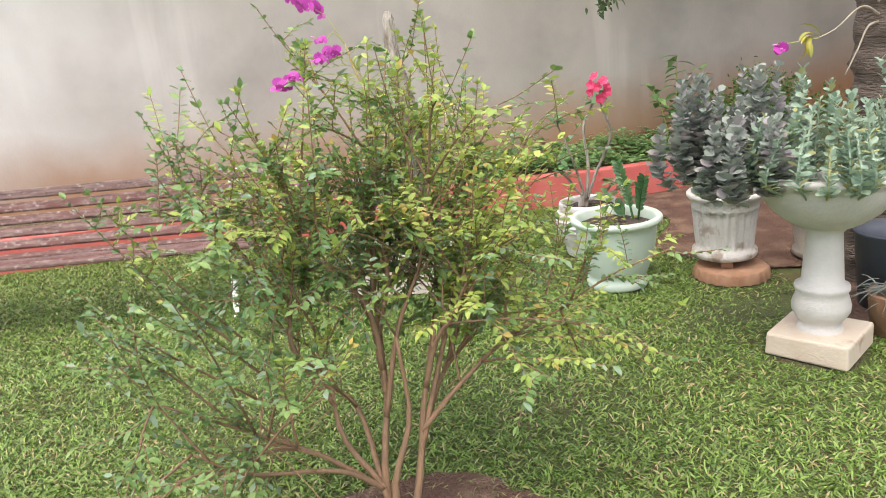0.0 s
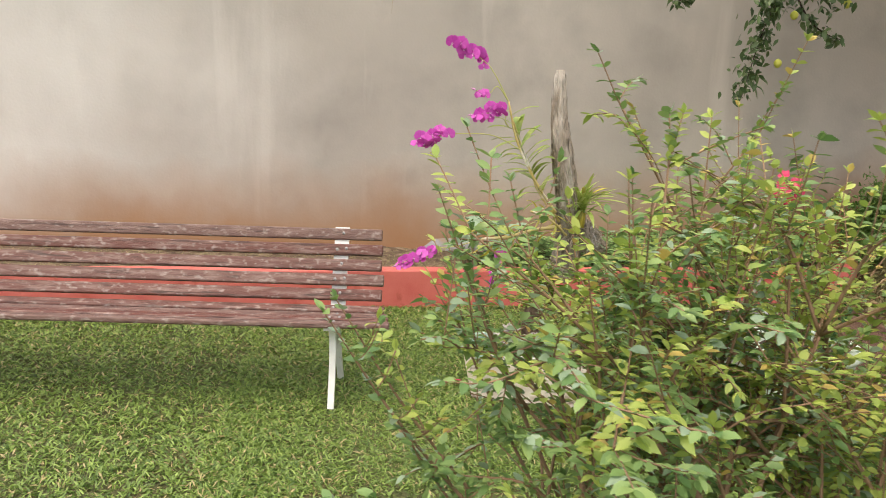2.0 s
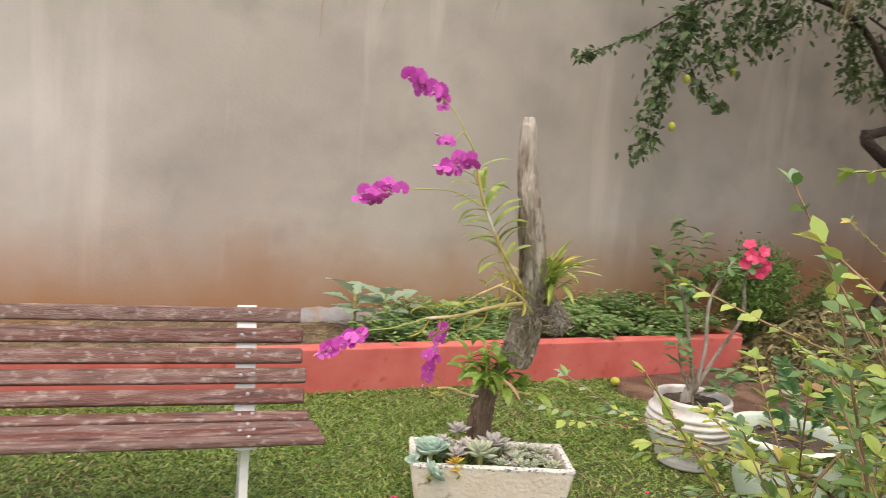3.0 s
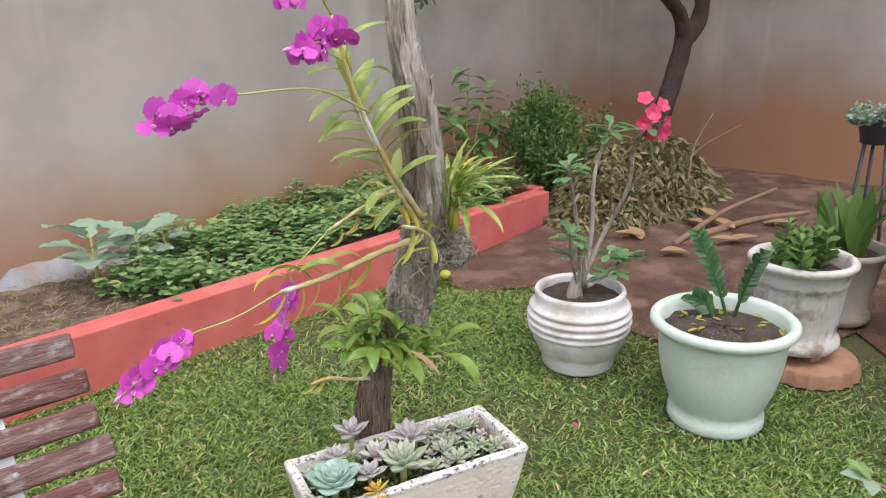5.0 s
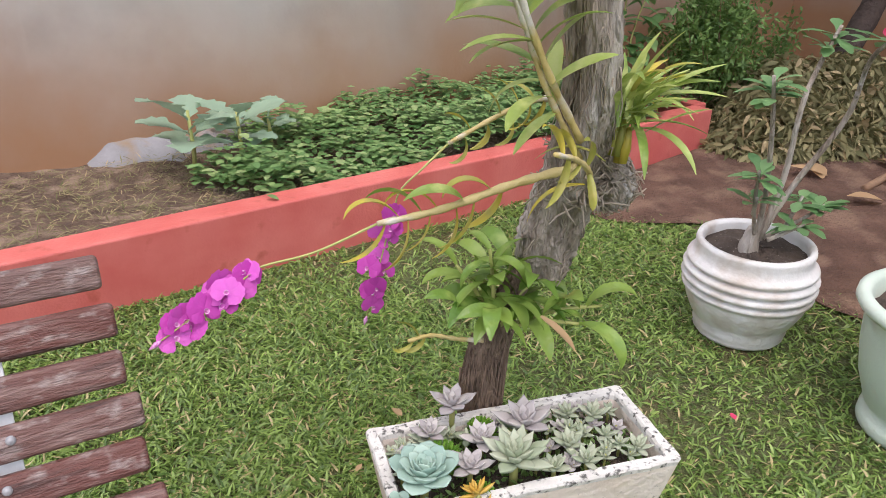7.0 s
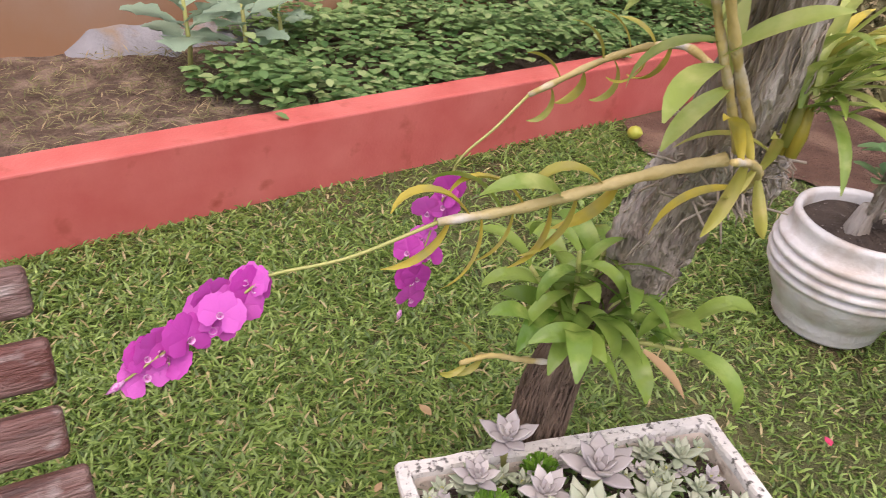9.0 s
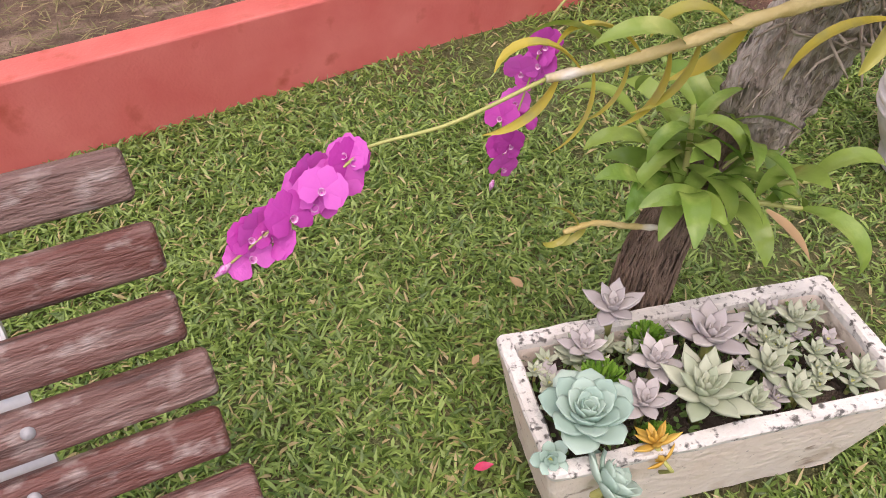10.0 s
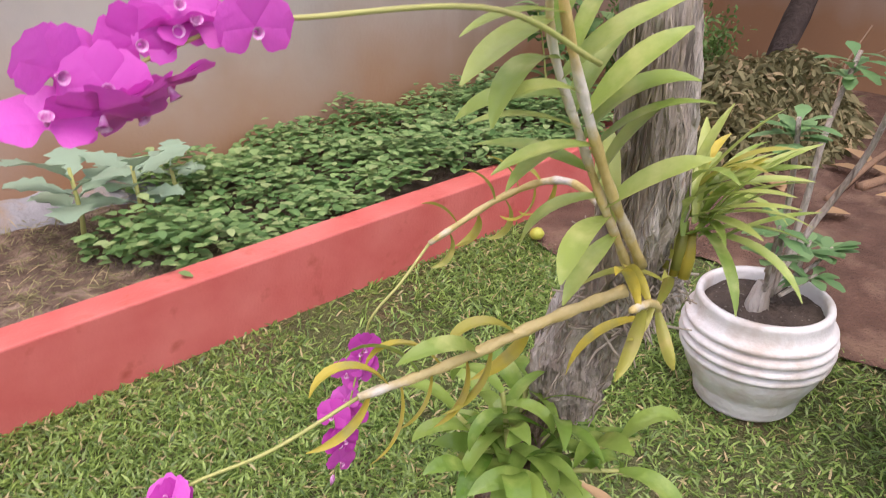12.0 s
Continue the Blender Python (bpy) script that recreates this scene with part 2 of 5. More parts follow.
M = {
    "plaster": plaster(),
    "red": mat("red_paint", (0.58, 0.12, 0.105), (0.68, 0.19, 0.165), 5, 0.55, 0.25, 90, c3=(0.45, 0.09, 0.06), mask=9, lo=0.6, hi=0.75),
    "concrete": mat("grey_cement", (0.24, 0.24, 0.25), (0.33, 0.33, 0.35), 9, 0.9, 0.5, 60, c3=(0.30, 0.22, 0.15), mask=5),
    "soil": mat("dark_soil", (0.12, 0.08, 0.058), (0.21, 0.145, 0.105), 14, 1.0, 0.9, 70, c3=(0.32, 0.235, 0.175), mask=9, depth=0.03),
    "potsoil": mat("potting_soil", (0.05, 0.036, 0.028), (0.10, 0.075, 0.058), 14, 1.0, 0.9, 70, c3=(0.34, 0.30, 0.26), mask=70, lo=0.64, hi=0.70, depth=0.02),
    "redsoil": mat("red_soil", (0.10, 0.054, 0.038), (0.175, 0.098, 0.068), 7, 1.0, 0.9, 60, c3=(0.24, 0.15, 0.105), mask=4, depth=0.03),
    "turf": mat("turf", (0.10, 0.10, 0.042), (0.155, 0.18, 0.062), 6, 0.95, 0.9, 120, c3=(0.16, 0.12, 0.06), mask=2.5, lo=0.54, hi=0.7, depth=0.03),
    "grass": leaf_mat("grass_blades", (0.068, 0.138, 0.022), (0.32, 0.455, 0.112), 0.36, third=(0.48, 0.40, 0.20), share=0.92),
    "slat": overlay(overlay(overlay(mat("weathered_slat", (0.125, 0.036, 0.026), (0.165, 0.092, 0.078), 3, 0.5, 1.0, 24, stretch=(2.0, 12, 12), per_object=True, depth=0.004),
                                    (0.30, 0.21, 0.185), 5, (1.6, 9, 9), 0.46, 0.68, 0.65), (0.50, 0.45, 0.42), 8, (3.0, 5, 5), 0.55, 0.70, 0.5), (0.05, 0.024, 0.02), 6, (0.9, 11, 11), 0.54, 0.66, 0.85),
    "whitemetal": mat("white_painted_iron", (0.78, 0.79, 0.78), (0.70, 0.71, 0.70), 20, 0.4, 0.15, 80, c3=(0.45, 0.36, 0.28), mask=14, lo=0.66, hi=0.74),
    "steel": mat("bolt_steel", (0.25, 0.25, 0.26), (0.42, 0.42, 0.43), 40, 0.35, 0.1),
    "trough": overlay(overlay(mat("weathered_trough", (0.74, 0.63, 0.54), (0.82, 0.75, 0.68), 6, 0.85, 0.6, 50, c3=(0.46, 0.34, 0.25), mask=6, lo=0.6, hi=0.76), (0.30, 0.21, 0.15), 10, (1, 1, 1.6), 0.64, 0.70, 0.8), (0.24, 0.22, 0.19), 60, (1, 1, 1), 0.64, 0.72, 0.7),
    "rim": mat("mossy_rim", (0.74, 0.72, 0.68), (0.62, 0.60, 0.56), 9, 0.9, 0.7, 60, c3=(0.12, 0.115, 0.105), mask=75, lo=0.55, hi=0.66),
    "whiteglaze": mat("white_paint_pot", (0.78, 0.78, 0.78), (0.70, 0.69, 0.67), 8, 0.5, 0.45, 45, c3=(0.50, 0.42, 0.35), mask=9, lo=0.48, hi=0.76),
    "mint": mat("mint_green_paint", (0.55, 0.66, 0.57), (0.62, 0.71, 0.62), 5, 0.5, 0.3, 50, c3=(0.56, 0.54, 0.44), mask=8, lo=0.54, hi=0.78),
    "cement_white": mat("flaking_white_cement", (0.66, 0.64, 0.61), (0.56, 0.53, 0.50), 8, 0.85, 0.6, 60, c3=(0.34, 0.28, 0.23), mask=11, lo=0.54, hi=0.66),
    "urn": mat("white_urn", (0.64, 0.62, 0.59), (0.56, 0.53, 0.49), 7, 0.7, 0.35, 60, c3=(0.50, 0.44, 0.38), mask=5, lo=0.58, hi=0.74),
    "plinth": mat("cream_plinth", (0.62, 0.51, 0.40), (0.68, 0.59, 0.48), 7, 0.8, 0.4, 60, c3=(0.45, 0.33, 0.24), mask=9, lo=0.62, hi=0.74),
    "terracotta": mat("terracotta", (0.33, 0.17, 0.10), (0.42, 0.25, 0.16), 9, 0.9, 0.5, 50),
    "oldpot": mat("old_grey_pot", (0.30, 0.27, 0.23), (0.40, 0.36, 0.31), 8, 0.9, 0.5, 50),
    "darkpot": mat("dark_grey_plastic", (0.05, 0.06, 0.08), (0.07, 0.08, 0.10), 8, 0.5, 0.1),
    "bark": mat("grey_bark", (0.25, 0.20, 0.155), (0.47, 0.41, 0.34), 10, 0.95, 1.0, 26, c3=(0.56, 0.51, 0.45), mask=6, stretch=(2.2, 2.2, 0.35), depth=0.04),
    "rootbark": mat("brown_root_bark", (0.19, 0.13, 0.09), (0.31, 0.22, 0.16), 16, 0.95, 1.0, 34, stretch=(3, 3, 0.3), depth=0.04),
    "darkbark": mat("dark_bark", (0.045, 0.032, 0.027), (0.085, 0.06, 0.05), 9, 0.95, 0.9, 30, depth=0.03),
    "twig": mat("shrub_bark", (0.25, 0.16, 0.10), (0.33, 0.20, 0.12), 14, 0.8, 0.6, 40, stretch=(3, 3, 0.5)),
    "cane": mat("orchid_cane", (0.48, 0.36, 0.11), (0.60, 0.50, 0.24), 14, 0.5, 0.5, 60, c3=(0.66, 0.62, 0.54), mask=7, lo=0.52, hi=0.6),
    "stem": mat("flower_stem", (0.36, 0.40, 0.11), (0.46, 0.44, 0.16), 12, 0.5, 0.2),
    "root": mat("air_root", (0.46, 0.40, 0.32), (0.30, 0.24, 0.18), 20, 0.8, 0.3),
    "petal": mat("magenta_petal", (0.54, 0.045, 0.41), (0.72, 0.13, 0.60), 30, 0.5, 0.15, 150, per_object=True, through_light=0.3),
    "lip": mat("flower_lip", (0.78, 0.52, 0.72), (0.52, 0.06, 0.38), 260, 0.5, 0.1),
    "rosepetal": mat("pink_petal", (0.68, 0.015, 0.10), (0.76, 0.10, 0.22), 60, 0.5, 0.1, through_light=0.25),
    "orchidleaf": mat("orchid_leaf", (0.22, 0.34, 0.06), (0.46, 0.54, 0.15), 10, 0.32, 0.25, 40, c3=(0.52, 0.58, 0.20), mask=22, lo=0.5, hi=0.75, per_object=True, through_light=0.25),
    "glossleaf": mat("glossy_orchid_leaf", (0.12, 0.25, 0.035), (0.32, 0.45, 0.095), 10, 0.22, 0.25, 40, c3=(0.34, 0.46, 0.11), mask=20, lo=0.5, hi=0.75, per_object=True, through_light=0.25),
    "orchidold": mat("old_orchid_leaf", (0.30, 0.33, 0.07), (0.60, 0.48, 0.06), 10, 0.4, 0.25, 40, c3=(0.42, 0.38, 0.10), mask=26, lo=0.5, hi=0.72, per_object=True, through_light=0.25),
    "deadleaf": leaf_mat("dead_leaf", (0.42, 0.26, 0.12), (0.55, 0.38, 0.22), 0.7),
    "zzleaf": mat("zz_leaf", (0.035, 0.10, 0.035), (0.075, 0.17, 0.055), 10, 0.3, 0.1, per_object=True, through_light=0.15),
    "bush": leaf_mat("shrub_leaf", (0.12, 0.24, 0.075), (0.31, 0.44, 0.15), 0.4, third=(0.30, 0.41, 0.27), share=0.82),
    "newleaf": leaf_mat("new_shrub_leaf", (0.29, 0.41, 0.085), (0.50, 0.57, 0.145), 0.42, third=(0.58, 0.44, 0.13), share=0.92),
    "roseleaf": leaf_mat("desert_rose_leaf", (0.11, 0.24, 0.085), (0.24, 0.40, 0.17), 0.35),
    "cover": leaf_mat("mint_leaf", (0.10, 0.22, 0.065), (0.30, 0.45, 0.17), 0.5, third=(0.36, 0.47, 0.20), share=0.85),
    "fine": leaf_mat("fine_leaf", (0.09, 0.18, 0.04), (0.19, 0.31, 0.08), 0.5),
    "collard": leaf_mat("grey_green_leaf", (0.24, 0.37, 0.26), (0.40, 0.53, 0.38), 0.5),
    "citrus": leaf_mat("citrus_leaf", (0.05, 0.10, 0.04), (0.14, 0.21, 0.08), 0.35),
    "litter": leaf_mat("dry_leaf_litter", (0.13, 0.13, 0.05), (0.36, 0.32, 0.16), 0.7, third=(0.46, 0.36, 0.20), share=0.88),
    "straw": leaf_mat("dry_palm_straw", (0.38, 0.30, 0.17), (0.58, 0.50, 0.33), 0.8),
    "blue": mat("blue_green_succulent", (0.27, 0.40, 0.335), (0.41, 0.54, 0.46), 10, 0.55, 0.05, per_object=True),
    "lilac": mat("lilac_succulent", (0.40, 0.37, 0.37), (0.52, 0.49, 0.47), 10, 0.6, 0.05, per_object=True),
    "sage": mat("sage_succulent", (0.31, 0.37, 0.25), (0.45, 0.48, 0.36), 10, 0.6, 0.05, per_object=True),
    "amber": mat("amber_succulent", (0.52, 0.30, 0.04), (0.62, 0.42, 0.09), 10, 0.5, 0.05, per_object=True),
    "sedum": leaf_mat("bright_sedum", (0.12, 0.30, 0.03), (0.25, 0.46, 0.06), 0.5),
    "grey": leaf_mat("grey_kalanchoe", (0.24, 0.28, 0.24), (0.42, 0.45, 0.40), 0.6, third=(0.40, 0.36, 0.36), share=0.8),
    "greygreen": leaf_mat("green_kalanchoe", (0.26, 0.37, 0.27), (0.44, 0.55, 0.41), 0.6, third=(0.46, 0.45, 0.20), share=0.88),
    "lime": mat("lime_skin", (0.42, 0.46, 0.06), (0.55, 0.55, 0.10), 8, 0.4, 0.2, 150),
    "palm": mat("palm_bark", (0.10, 0.075, 0.06), (0.20, 0.155, 0.125), 12, 0.95, 0.9, 30, stretch=(1, 1, 4), depth=0.04),
}

# ---- large structure ----
def slab(name, x0, x1, y0, y1, z0, z1, material, label, bevel=0.0):
    bm = box(x1 - x0, y1 - y0, z1 - z0, bevel)
    bmesh.ops.translate(bm, vec=((x0 + x1) / 2, (y0 + y1) / 2, (z0 + z1) / 2), verts=bm.verts)
    ob = put(name, from_bm(name, bm, material))
    return tagged(ob, label, "wall", kind="structure")


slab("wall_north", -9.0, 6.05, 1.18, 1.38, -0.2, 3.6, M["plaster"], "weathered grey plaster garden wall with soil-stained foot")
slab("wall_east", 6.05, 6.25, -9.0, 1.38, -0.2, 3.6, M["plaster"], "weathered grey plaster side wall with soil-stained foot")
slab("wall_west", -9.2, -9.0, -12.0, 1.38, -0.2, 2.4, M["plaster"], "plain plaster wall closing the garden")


def sheet(name, pts_fn, nx, ny, material, label, category, kind="structure"):
    V = np.array([pts_fn(i / nx, j / ny) for j in range(ny + 1) for i in range(nx + 1)])
    F = np.array([(j * (nx + 1) + i, j * (nx + 1) + i + 1, (j + 1) * (nx + 1) + i + 1, (j + 1) * (nx + 1) + i) for j in range(ny) for i in range(nx)])
    ob = put(name, quads(name, V, F, material))
    return tagged(ob, label, category, kind=kind)


def big(a, b):
    k = lambda s: (s * 2 - 1) * 6 if abs(s * 2 - 1) < 0.8 else math.copysign(4.8 * (80 ** ((abs(s * 2 - 1) - 0.8) / 0.2)), s - 0.5)
    x, y = k(a), k(b) - 3.0
    z = 0.012 * noise.noise((x * 0.9, y * 0.9, 0)) if abs(x) < 6 and abs(y) < 9 else 0.0
    return (x, y, z - 0.012)


sheet("ground", big, 120, 120, M["turf"], "green lawn turf with worn brownish patches", "lawn")


def soil_right(a, b):
    """Bare red soil in front of the end of the bed, with a ragged edge on the lawn."""
    y = -3.4 + b * 4.58
    edge = 2.25 + 0.16 * math.sin(y * 5) + 0.2 * noise.noise((y * 2.3, 1.7, 0)) + (0.35 if y < -2.2 else 0.0) - 0.25 * max(0, 0.8 + y)
    if y > 0:
        edge = 3.46
    x = edge + a * (6.05 - edge)
    return (x, y, 0.004 + 0.03 * min(1, a * 6) + 0.02 * noise.noise((x * 3, y * 3, 0.4)) * min(1, a * 8))


sheet("soil_patch", soil_right, 50, 60, M["redsoil"], "bare reddish soil between lawn and garden wall", "soil")


def bed(a, b):
    x, y = -9 + a * 12.3, 0.13 + b * 1.05
    return (x, y, 0.19 + 0.03 * noise.noise((x * 4, y * 4, 0)) + 0.015 * noise.noise((x * 14, y * 14, 3)))


sheet("bed_soil", bed, 220, 24, M["soil"], "dark crumbly soil in the raised flower bed", "soil")


def footing(a, b):
    x = -0.02 + a * 1.45
    wob = 0.05 * noise.noise((x * 2.2, 0, 5)) + 0.02 * noise.noise((x * 9, 0, 2))
    y = 1.179 - (1 - b) * (0.15 + 1.8 * wob) * min(1, 10 * a + 0.2, 5 * (1 - a) + 0.1)
    return (x, y, 0.17 + b ** 0.7 * max(0.02, 0.09 + 1.2 * wob) * min(1, 12 * a + 0.15, 5 * (1 - a)))


sheet("wall_footing", footing, 90, 4, M["concrete"], "rough grey cement fillet along the foot of the wall", "footing")

# raised bed edging: long front and a return to the wall
bm = box(12.34, 0.135, 0.33, 0.008)
bmesh.ops.translate(bm, vec=(3.34 - 6.17, 0.0675, 0.105), verts=bm.verts)
kerb = tagged(put("bed_kerb", from_bm("bed_kerb", bm, M["red"])), "red painted masonry kerb along the raised flower bed", "kerb", kind="structure")
bm = box(0.12, 1.045, 0.33, 0.008)
bmesh.ops.translate(bm, vec=(3.40, 0.655, 0.1), verts=bm.verts)
tagged(put("bed_kerb_end", from_bm("bed_kerb_end", bm, M["red"])), "red painted masonry kerb end running back to the wall", "kerb", kind="structure")

# ---- bench ----
BR = pose(-0.478, -1.80, 0, 0, 0, -6.5)
bench = thing("garden_bench", BR.translation, "long garden bench of weathered brown slats on white iron legs", "bench")
LEN = 2.63
SLATS = [(0.445, 0.808, 72), (0.395, 0.733, 68), (0.35, 0.66, 64), (0.312, 0.588, 62), (0.275, 0.516, 58),
         (0.222, 0.447, 14), (0.15, 0.432, 3), (0.078, 0.437, 0), (0.008, 0.437, -6)]
slat_meshes = []
for k in range(3):
    bm = box(LEN, 0.062, 0.03, 0.009, 3)
    # a groove along the face
    for v in bm.verts:
        v.co.z += 0.0015 * noise.noise((v.co.x * 5 + k * 9, v.co.y * 20, k))
    slat_meshes.append(from_bm("slat", bm, M["slat"], True))
for i, (y, z, tilt) in enumerate(SLATS):
    shift = 0.006 * math.sin(i * 2.7) - 0.113 * y - (0.016 if i < 6 else 0.0)
    put("slat", slat_meshes[i % 3], BR @ pose(-LEN / 2 + shift, y, z, tilt, 0, 0) @ Matrix.Diagonal((1, 1.12 if i == 8 else 1, 1, 1)), bench)


def bar(pts, w, t):
    """A flat iron bar w wide along local x, t thick, following (y, z) points."""
    P = curve_pts([(0, a, b) for a, b in pts], 26)
    T = unit(np.gradient(P, axis=0))
    Nn = np.stack([np.zeros(len(P)), -T[:, 2], T[:, 1]], 1)
    V = np.stack([P + Nn * t / 2 + [w / 2, 0, 0], P + Nn * t / 2 - [w / 2, 0, 0], P - Nn * t / 2 - [w / 2, 0, 0], P - Nn * t / 2 + [w / 2, 0, 0]], 1).reshape(-1, 3)
    F = [(i * 4 + j, i * 4 + (j + 1) % 4, i * 4 + 4 + (j + 1) % 4, i * 4 + 4 + j) for i in range(len(P) - 1) for j in range(4)]
    F += [(0, 1, 2, 3), (len(V) - 4, len(V) - 3, len(V) - 2, len(V) - 1)]
    return quads("bar", V, np.array(F), M["whitemetal"], False)


strap = bar([(0.475, 0.84), (0.42, 0.735), (0.335, 0.585), (0.285, 0.475), (0.22, 0.42), (0.12, 0.412), (0.0, 0.412)], 0.078, 0.012)
front_leg = bar([(0.03, 0.41), (0.06, 0.33), (0.045, 0.2), (0.01, 0.09), (-0.025, 0.0)], 0.032, 0.028)
rear_leg = bar([(0.25, 0.43), (0.27, 0.30), (0.32, 0.15), (0.40, 0.0)], 0.032, 0.028)
brace = bar([(0.055, 0.30), (0.16, 0.34), (0.27, 0.27)], 0.02, 0.016)
bolt_V, bolt_F = lathe([(0.0001, 0.007), (0.0045, 0.006), (0.008, 0.003), (0.0085, 0.0)], 12)
bolt_me = quads("bolt", bolt_V, bolt_F, M["steel"])
for x in (-0.285, -2.33):
    fr = put("leg_frame", strap, BR @ pose(x, 0, 0), bench, "white painted cast iron support")
    put("front_leg", front_leg, BR @ pose(x, 0, 0), fr)
    put("rear_leg", rear_leg, BR @ pose(x, 0, 0), fr)
    put("brace", brace, BR @ pose(x, 0, 0), fr)
    for i, (y, z, tilt) in enumerate(SLATS):
        for dx in ((-0.02, 0.03) if i % 2 else (0.01,)):
            put("bolt", bolt_me, BR @ pose(x + dx, y, z, tilt, 0, 0) @ pose(0, 0.006 * (dx > 0), 0.0145), bench)

# ---- trough with succulents ----
TR = pose(0.294, -1.666, 0, 0, 0, -18.7)
TH = 0.262


RINGS = ((0.300, 0.112, 0.0, 0.02), (0.303, 0.115, 0.02, 0.02), (0.327, 0.135, 0.14, 0.018), (0.345, 0.150, TH - 0.018, 0.014), (0.347, 0.152, TH - 0.006, 0.014), (0.344, 0.149, TH, 0.012),
         (0.321, 0.126, TH, 0.012), (0.317, 0.122, TH - 0.006, 0.012), (0.315, 0.120, TH - 0.018, 0.012), (0.307, 0.112, 0.15, 0.012))


def trough_mesh(name, rings_in, material, closed):
    bm = bmesh.new()
    rings = []
    for hx, hy, z, r in rings_in:
        vs = []
        for cx, cy, a0 in ((1, 1, 0), (-1, 1, 90), (-1, -1, 180), (1, -1, 270)):
            for k in range(5):
                a = radians(a0 + k * 22.5)
                vs.append(bm.verts.new((cx * (hx - r) + r * math.cos(a), cy * (hy - r) + r * math.sin(a), z)))
        rings.append(vs)
    for a, b in zip(rings, rings[1:]):
        for k in range(20):
            bm.faces.new((a[k], a[(k + 1) % 20], b[(k + 1) % 20], b[k]))
    if closed:
        bm.faces.new(rings[0][::-1])
    bmesh.ops.subdivide_edges(bm, edges=[e for e in bm.edges if e.calc_length() > 0.15], cuts=15, use_grid_fill=True)
    for v in bm.verts:
        q = v.co * 26
        v.co += Vector((noise.noise(q), noise.noise(q + Vector((9, 0, 0))), noise.noise(q + Vector((0, 7, 0))))) * 0.003
    bm.normal_update()
    return from_bm(name, bm, material)


trough = thing("planter_trough", TR.translation, "weathered white cement trough with black-stained rim on the lawn", "planter")
put("trough_body", trough_mesh("trough_body", RINGS[:4], M["trough"], True), TR, trough)
put("trough_rim", trough_mesh("trough_rim", RINGS[3:9], M["rim"], False), TR, trough, "chipped rim blotched with black mould")
put("trough_inside", trough_mesh("trough_inside", RINGS[8:], M["trough"], False), TR, trough)


def trough_soil(a, b):
    x, y = (a - 0.5) * 0.61, (b - 0.5) * 0.212
    q = TR @ Vector((x, y, 0.215 + 0.012 * noise.noise((x * 25, y * 25, 0))))
    return tuple(q)


n = 900
tq = np.array([tuple(TR @ Vector((rng.uniform(-0.305, 0.305), rng.uniform(-0.106, 0.106), rng.uniform(0.215, 0.238)))) for _ in range(n)])
tagged(put("trough_moss", quads("trough_moss", *blades(tq, rand_unit(n, 0.7), rand_unit(n, 1.0), rng.uniform(0.01, 0.022, n), 0.0045, 0.1, 3, 0.3, 0.55, 0.3), M["fine"])), "tiny green shoots between the succulents in the trough", "ground cover", kind="stuff")
sheet("potting_soil", trough_soil, 40, 16, M["potsoil"], "dark damp soil filling the cement trough", "soil", "stuff")


def succ_leaf(name, material, length, width, thick, pointed):
    """One fat leaf along +x, cupped, base at the origin."""
    bm = bmesh.new()
    n, m = 7, 8
    rows = []
    for i in range(n + 1):
        s = i / n
        w = width * max(0.05, (math.sin(math.pi * min(1, s * (0.62 if not pointed else 0.8) + 0.16)) ** 0.8 if s < 0.85 else (1 - s) / 0.15 * (0.35 if pointed else 0.72) + 0.05))
        t = thick * max(0.15, math.sin(math.pi * (0.15 + 0.8 * s)))
        z = 0.22 * length * s * s
        rows.append([bm.verts.new((length * s, w * math.cos(2 * math.pi * k / m), z + t * math.sin(2 * math.pi * k / m) + 0.35 * w * math.cos(2 * math.pi * k / m) ** 2)) for k in range(m)])
    for a, b in zip(rows, rows[1:]):
        for k in range(m):
            bm.faces.new((a[k], a[(k + 1) % m], b[(k + 1) % m], b[k]))
    bm.faces.new(rows[0][::-1])
    bm.faces.new(rows[-1])
    return from_bm(name, bm, material, True)


SUCC = {"blue": succ_leaf("leaf", M["blue"], 1.0, 0.36, 0.09, False), "lilac": succ_leaf("leaf", M["lilac"], 1.0, 0.27, 0.09, True),
        "sage": succ_leaf("leaf", M["sage"], 1.0, 0.22, 0.10, True), "amber": succ_leaf("leaf", M["amber"], 1.0, 0.2, 0.10, True)}
WORDS = {"blue": "large blue-green echeveria rosette in the cement trough", "lilac": "dusty lilac-grey succulent rosette in the cement trough",
         "sage": "pale sage-green succulent rosette in the cement trough", "amber": "small amber-orange succulent rosette at the trough rim"}


def rosette(x, y, z, r, kind, turns, lean=(0, 0)):
    m = TR @ pose(x, y, z, lean[0], lean[1], (x * 999) % 360)
    th = thing("succulent_rosette", m.translation, WORDS[kind], "succulent", "succulents in the trough")
    stem = tube([m @ Vector((0, 0, 0.012)), m @ Vector((0, 0, -0.02)), Vector((m.translation.x, m.translation.y, min(m.translation.z - 0.03, 0.21)))], 0.12 * r, 6)
    put("stem", quads("stem", *stem, M["stem"]), None, th)
    for i in range(turns):
        f = i / turns
        size = r * (1.0 - 0.72 * f ** 1.25)
        rise = 6 + 68 * f ** 1.15
        put("leaf", SUCC[kind], m @ pose(0, 0, 0.22 * r * f, 0, 0, i * 137.5) @ pose(0.04 * r, 0, 0, 0, -rise, 0) @ Matrix.Scale(size, 4), th)


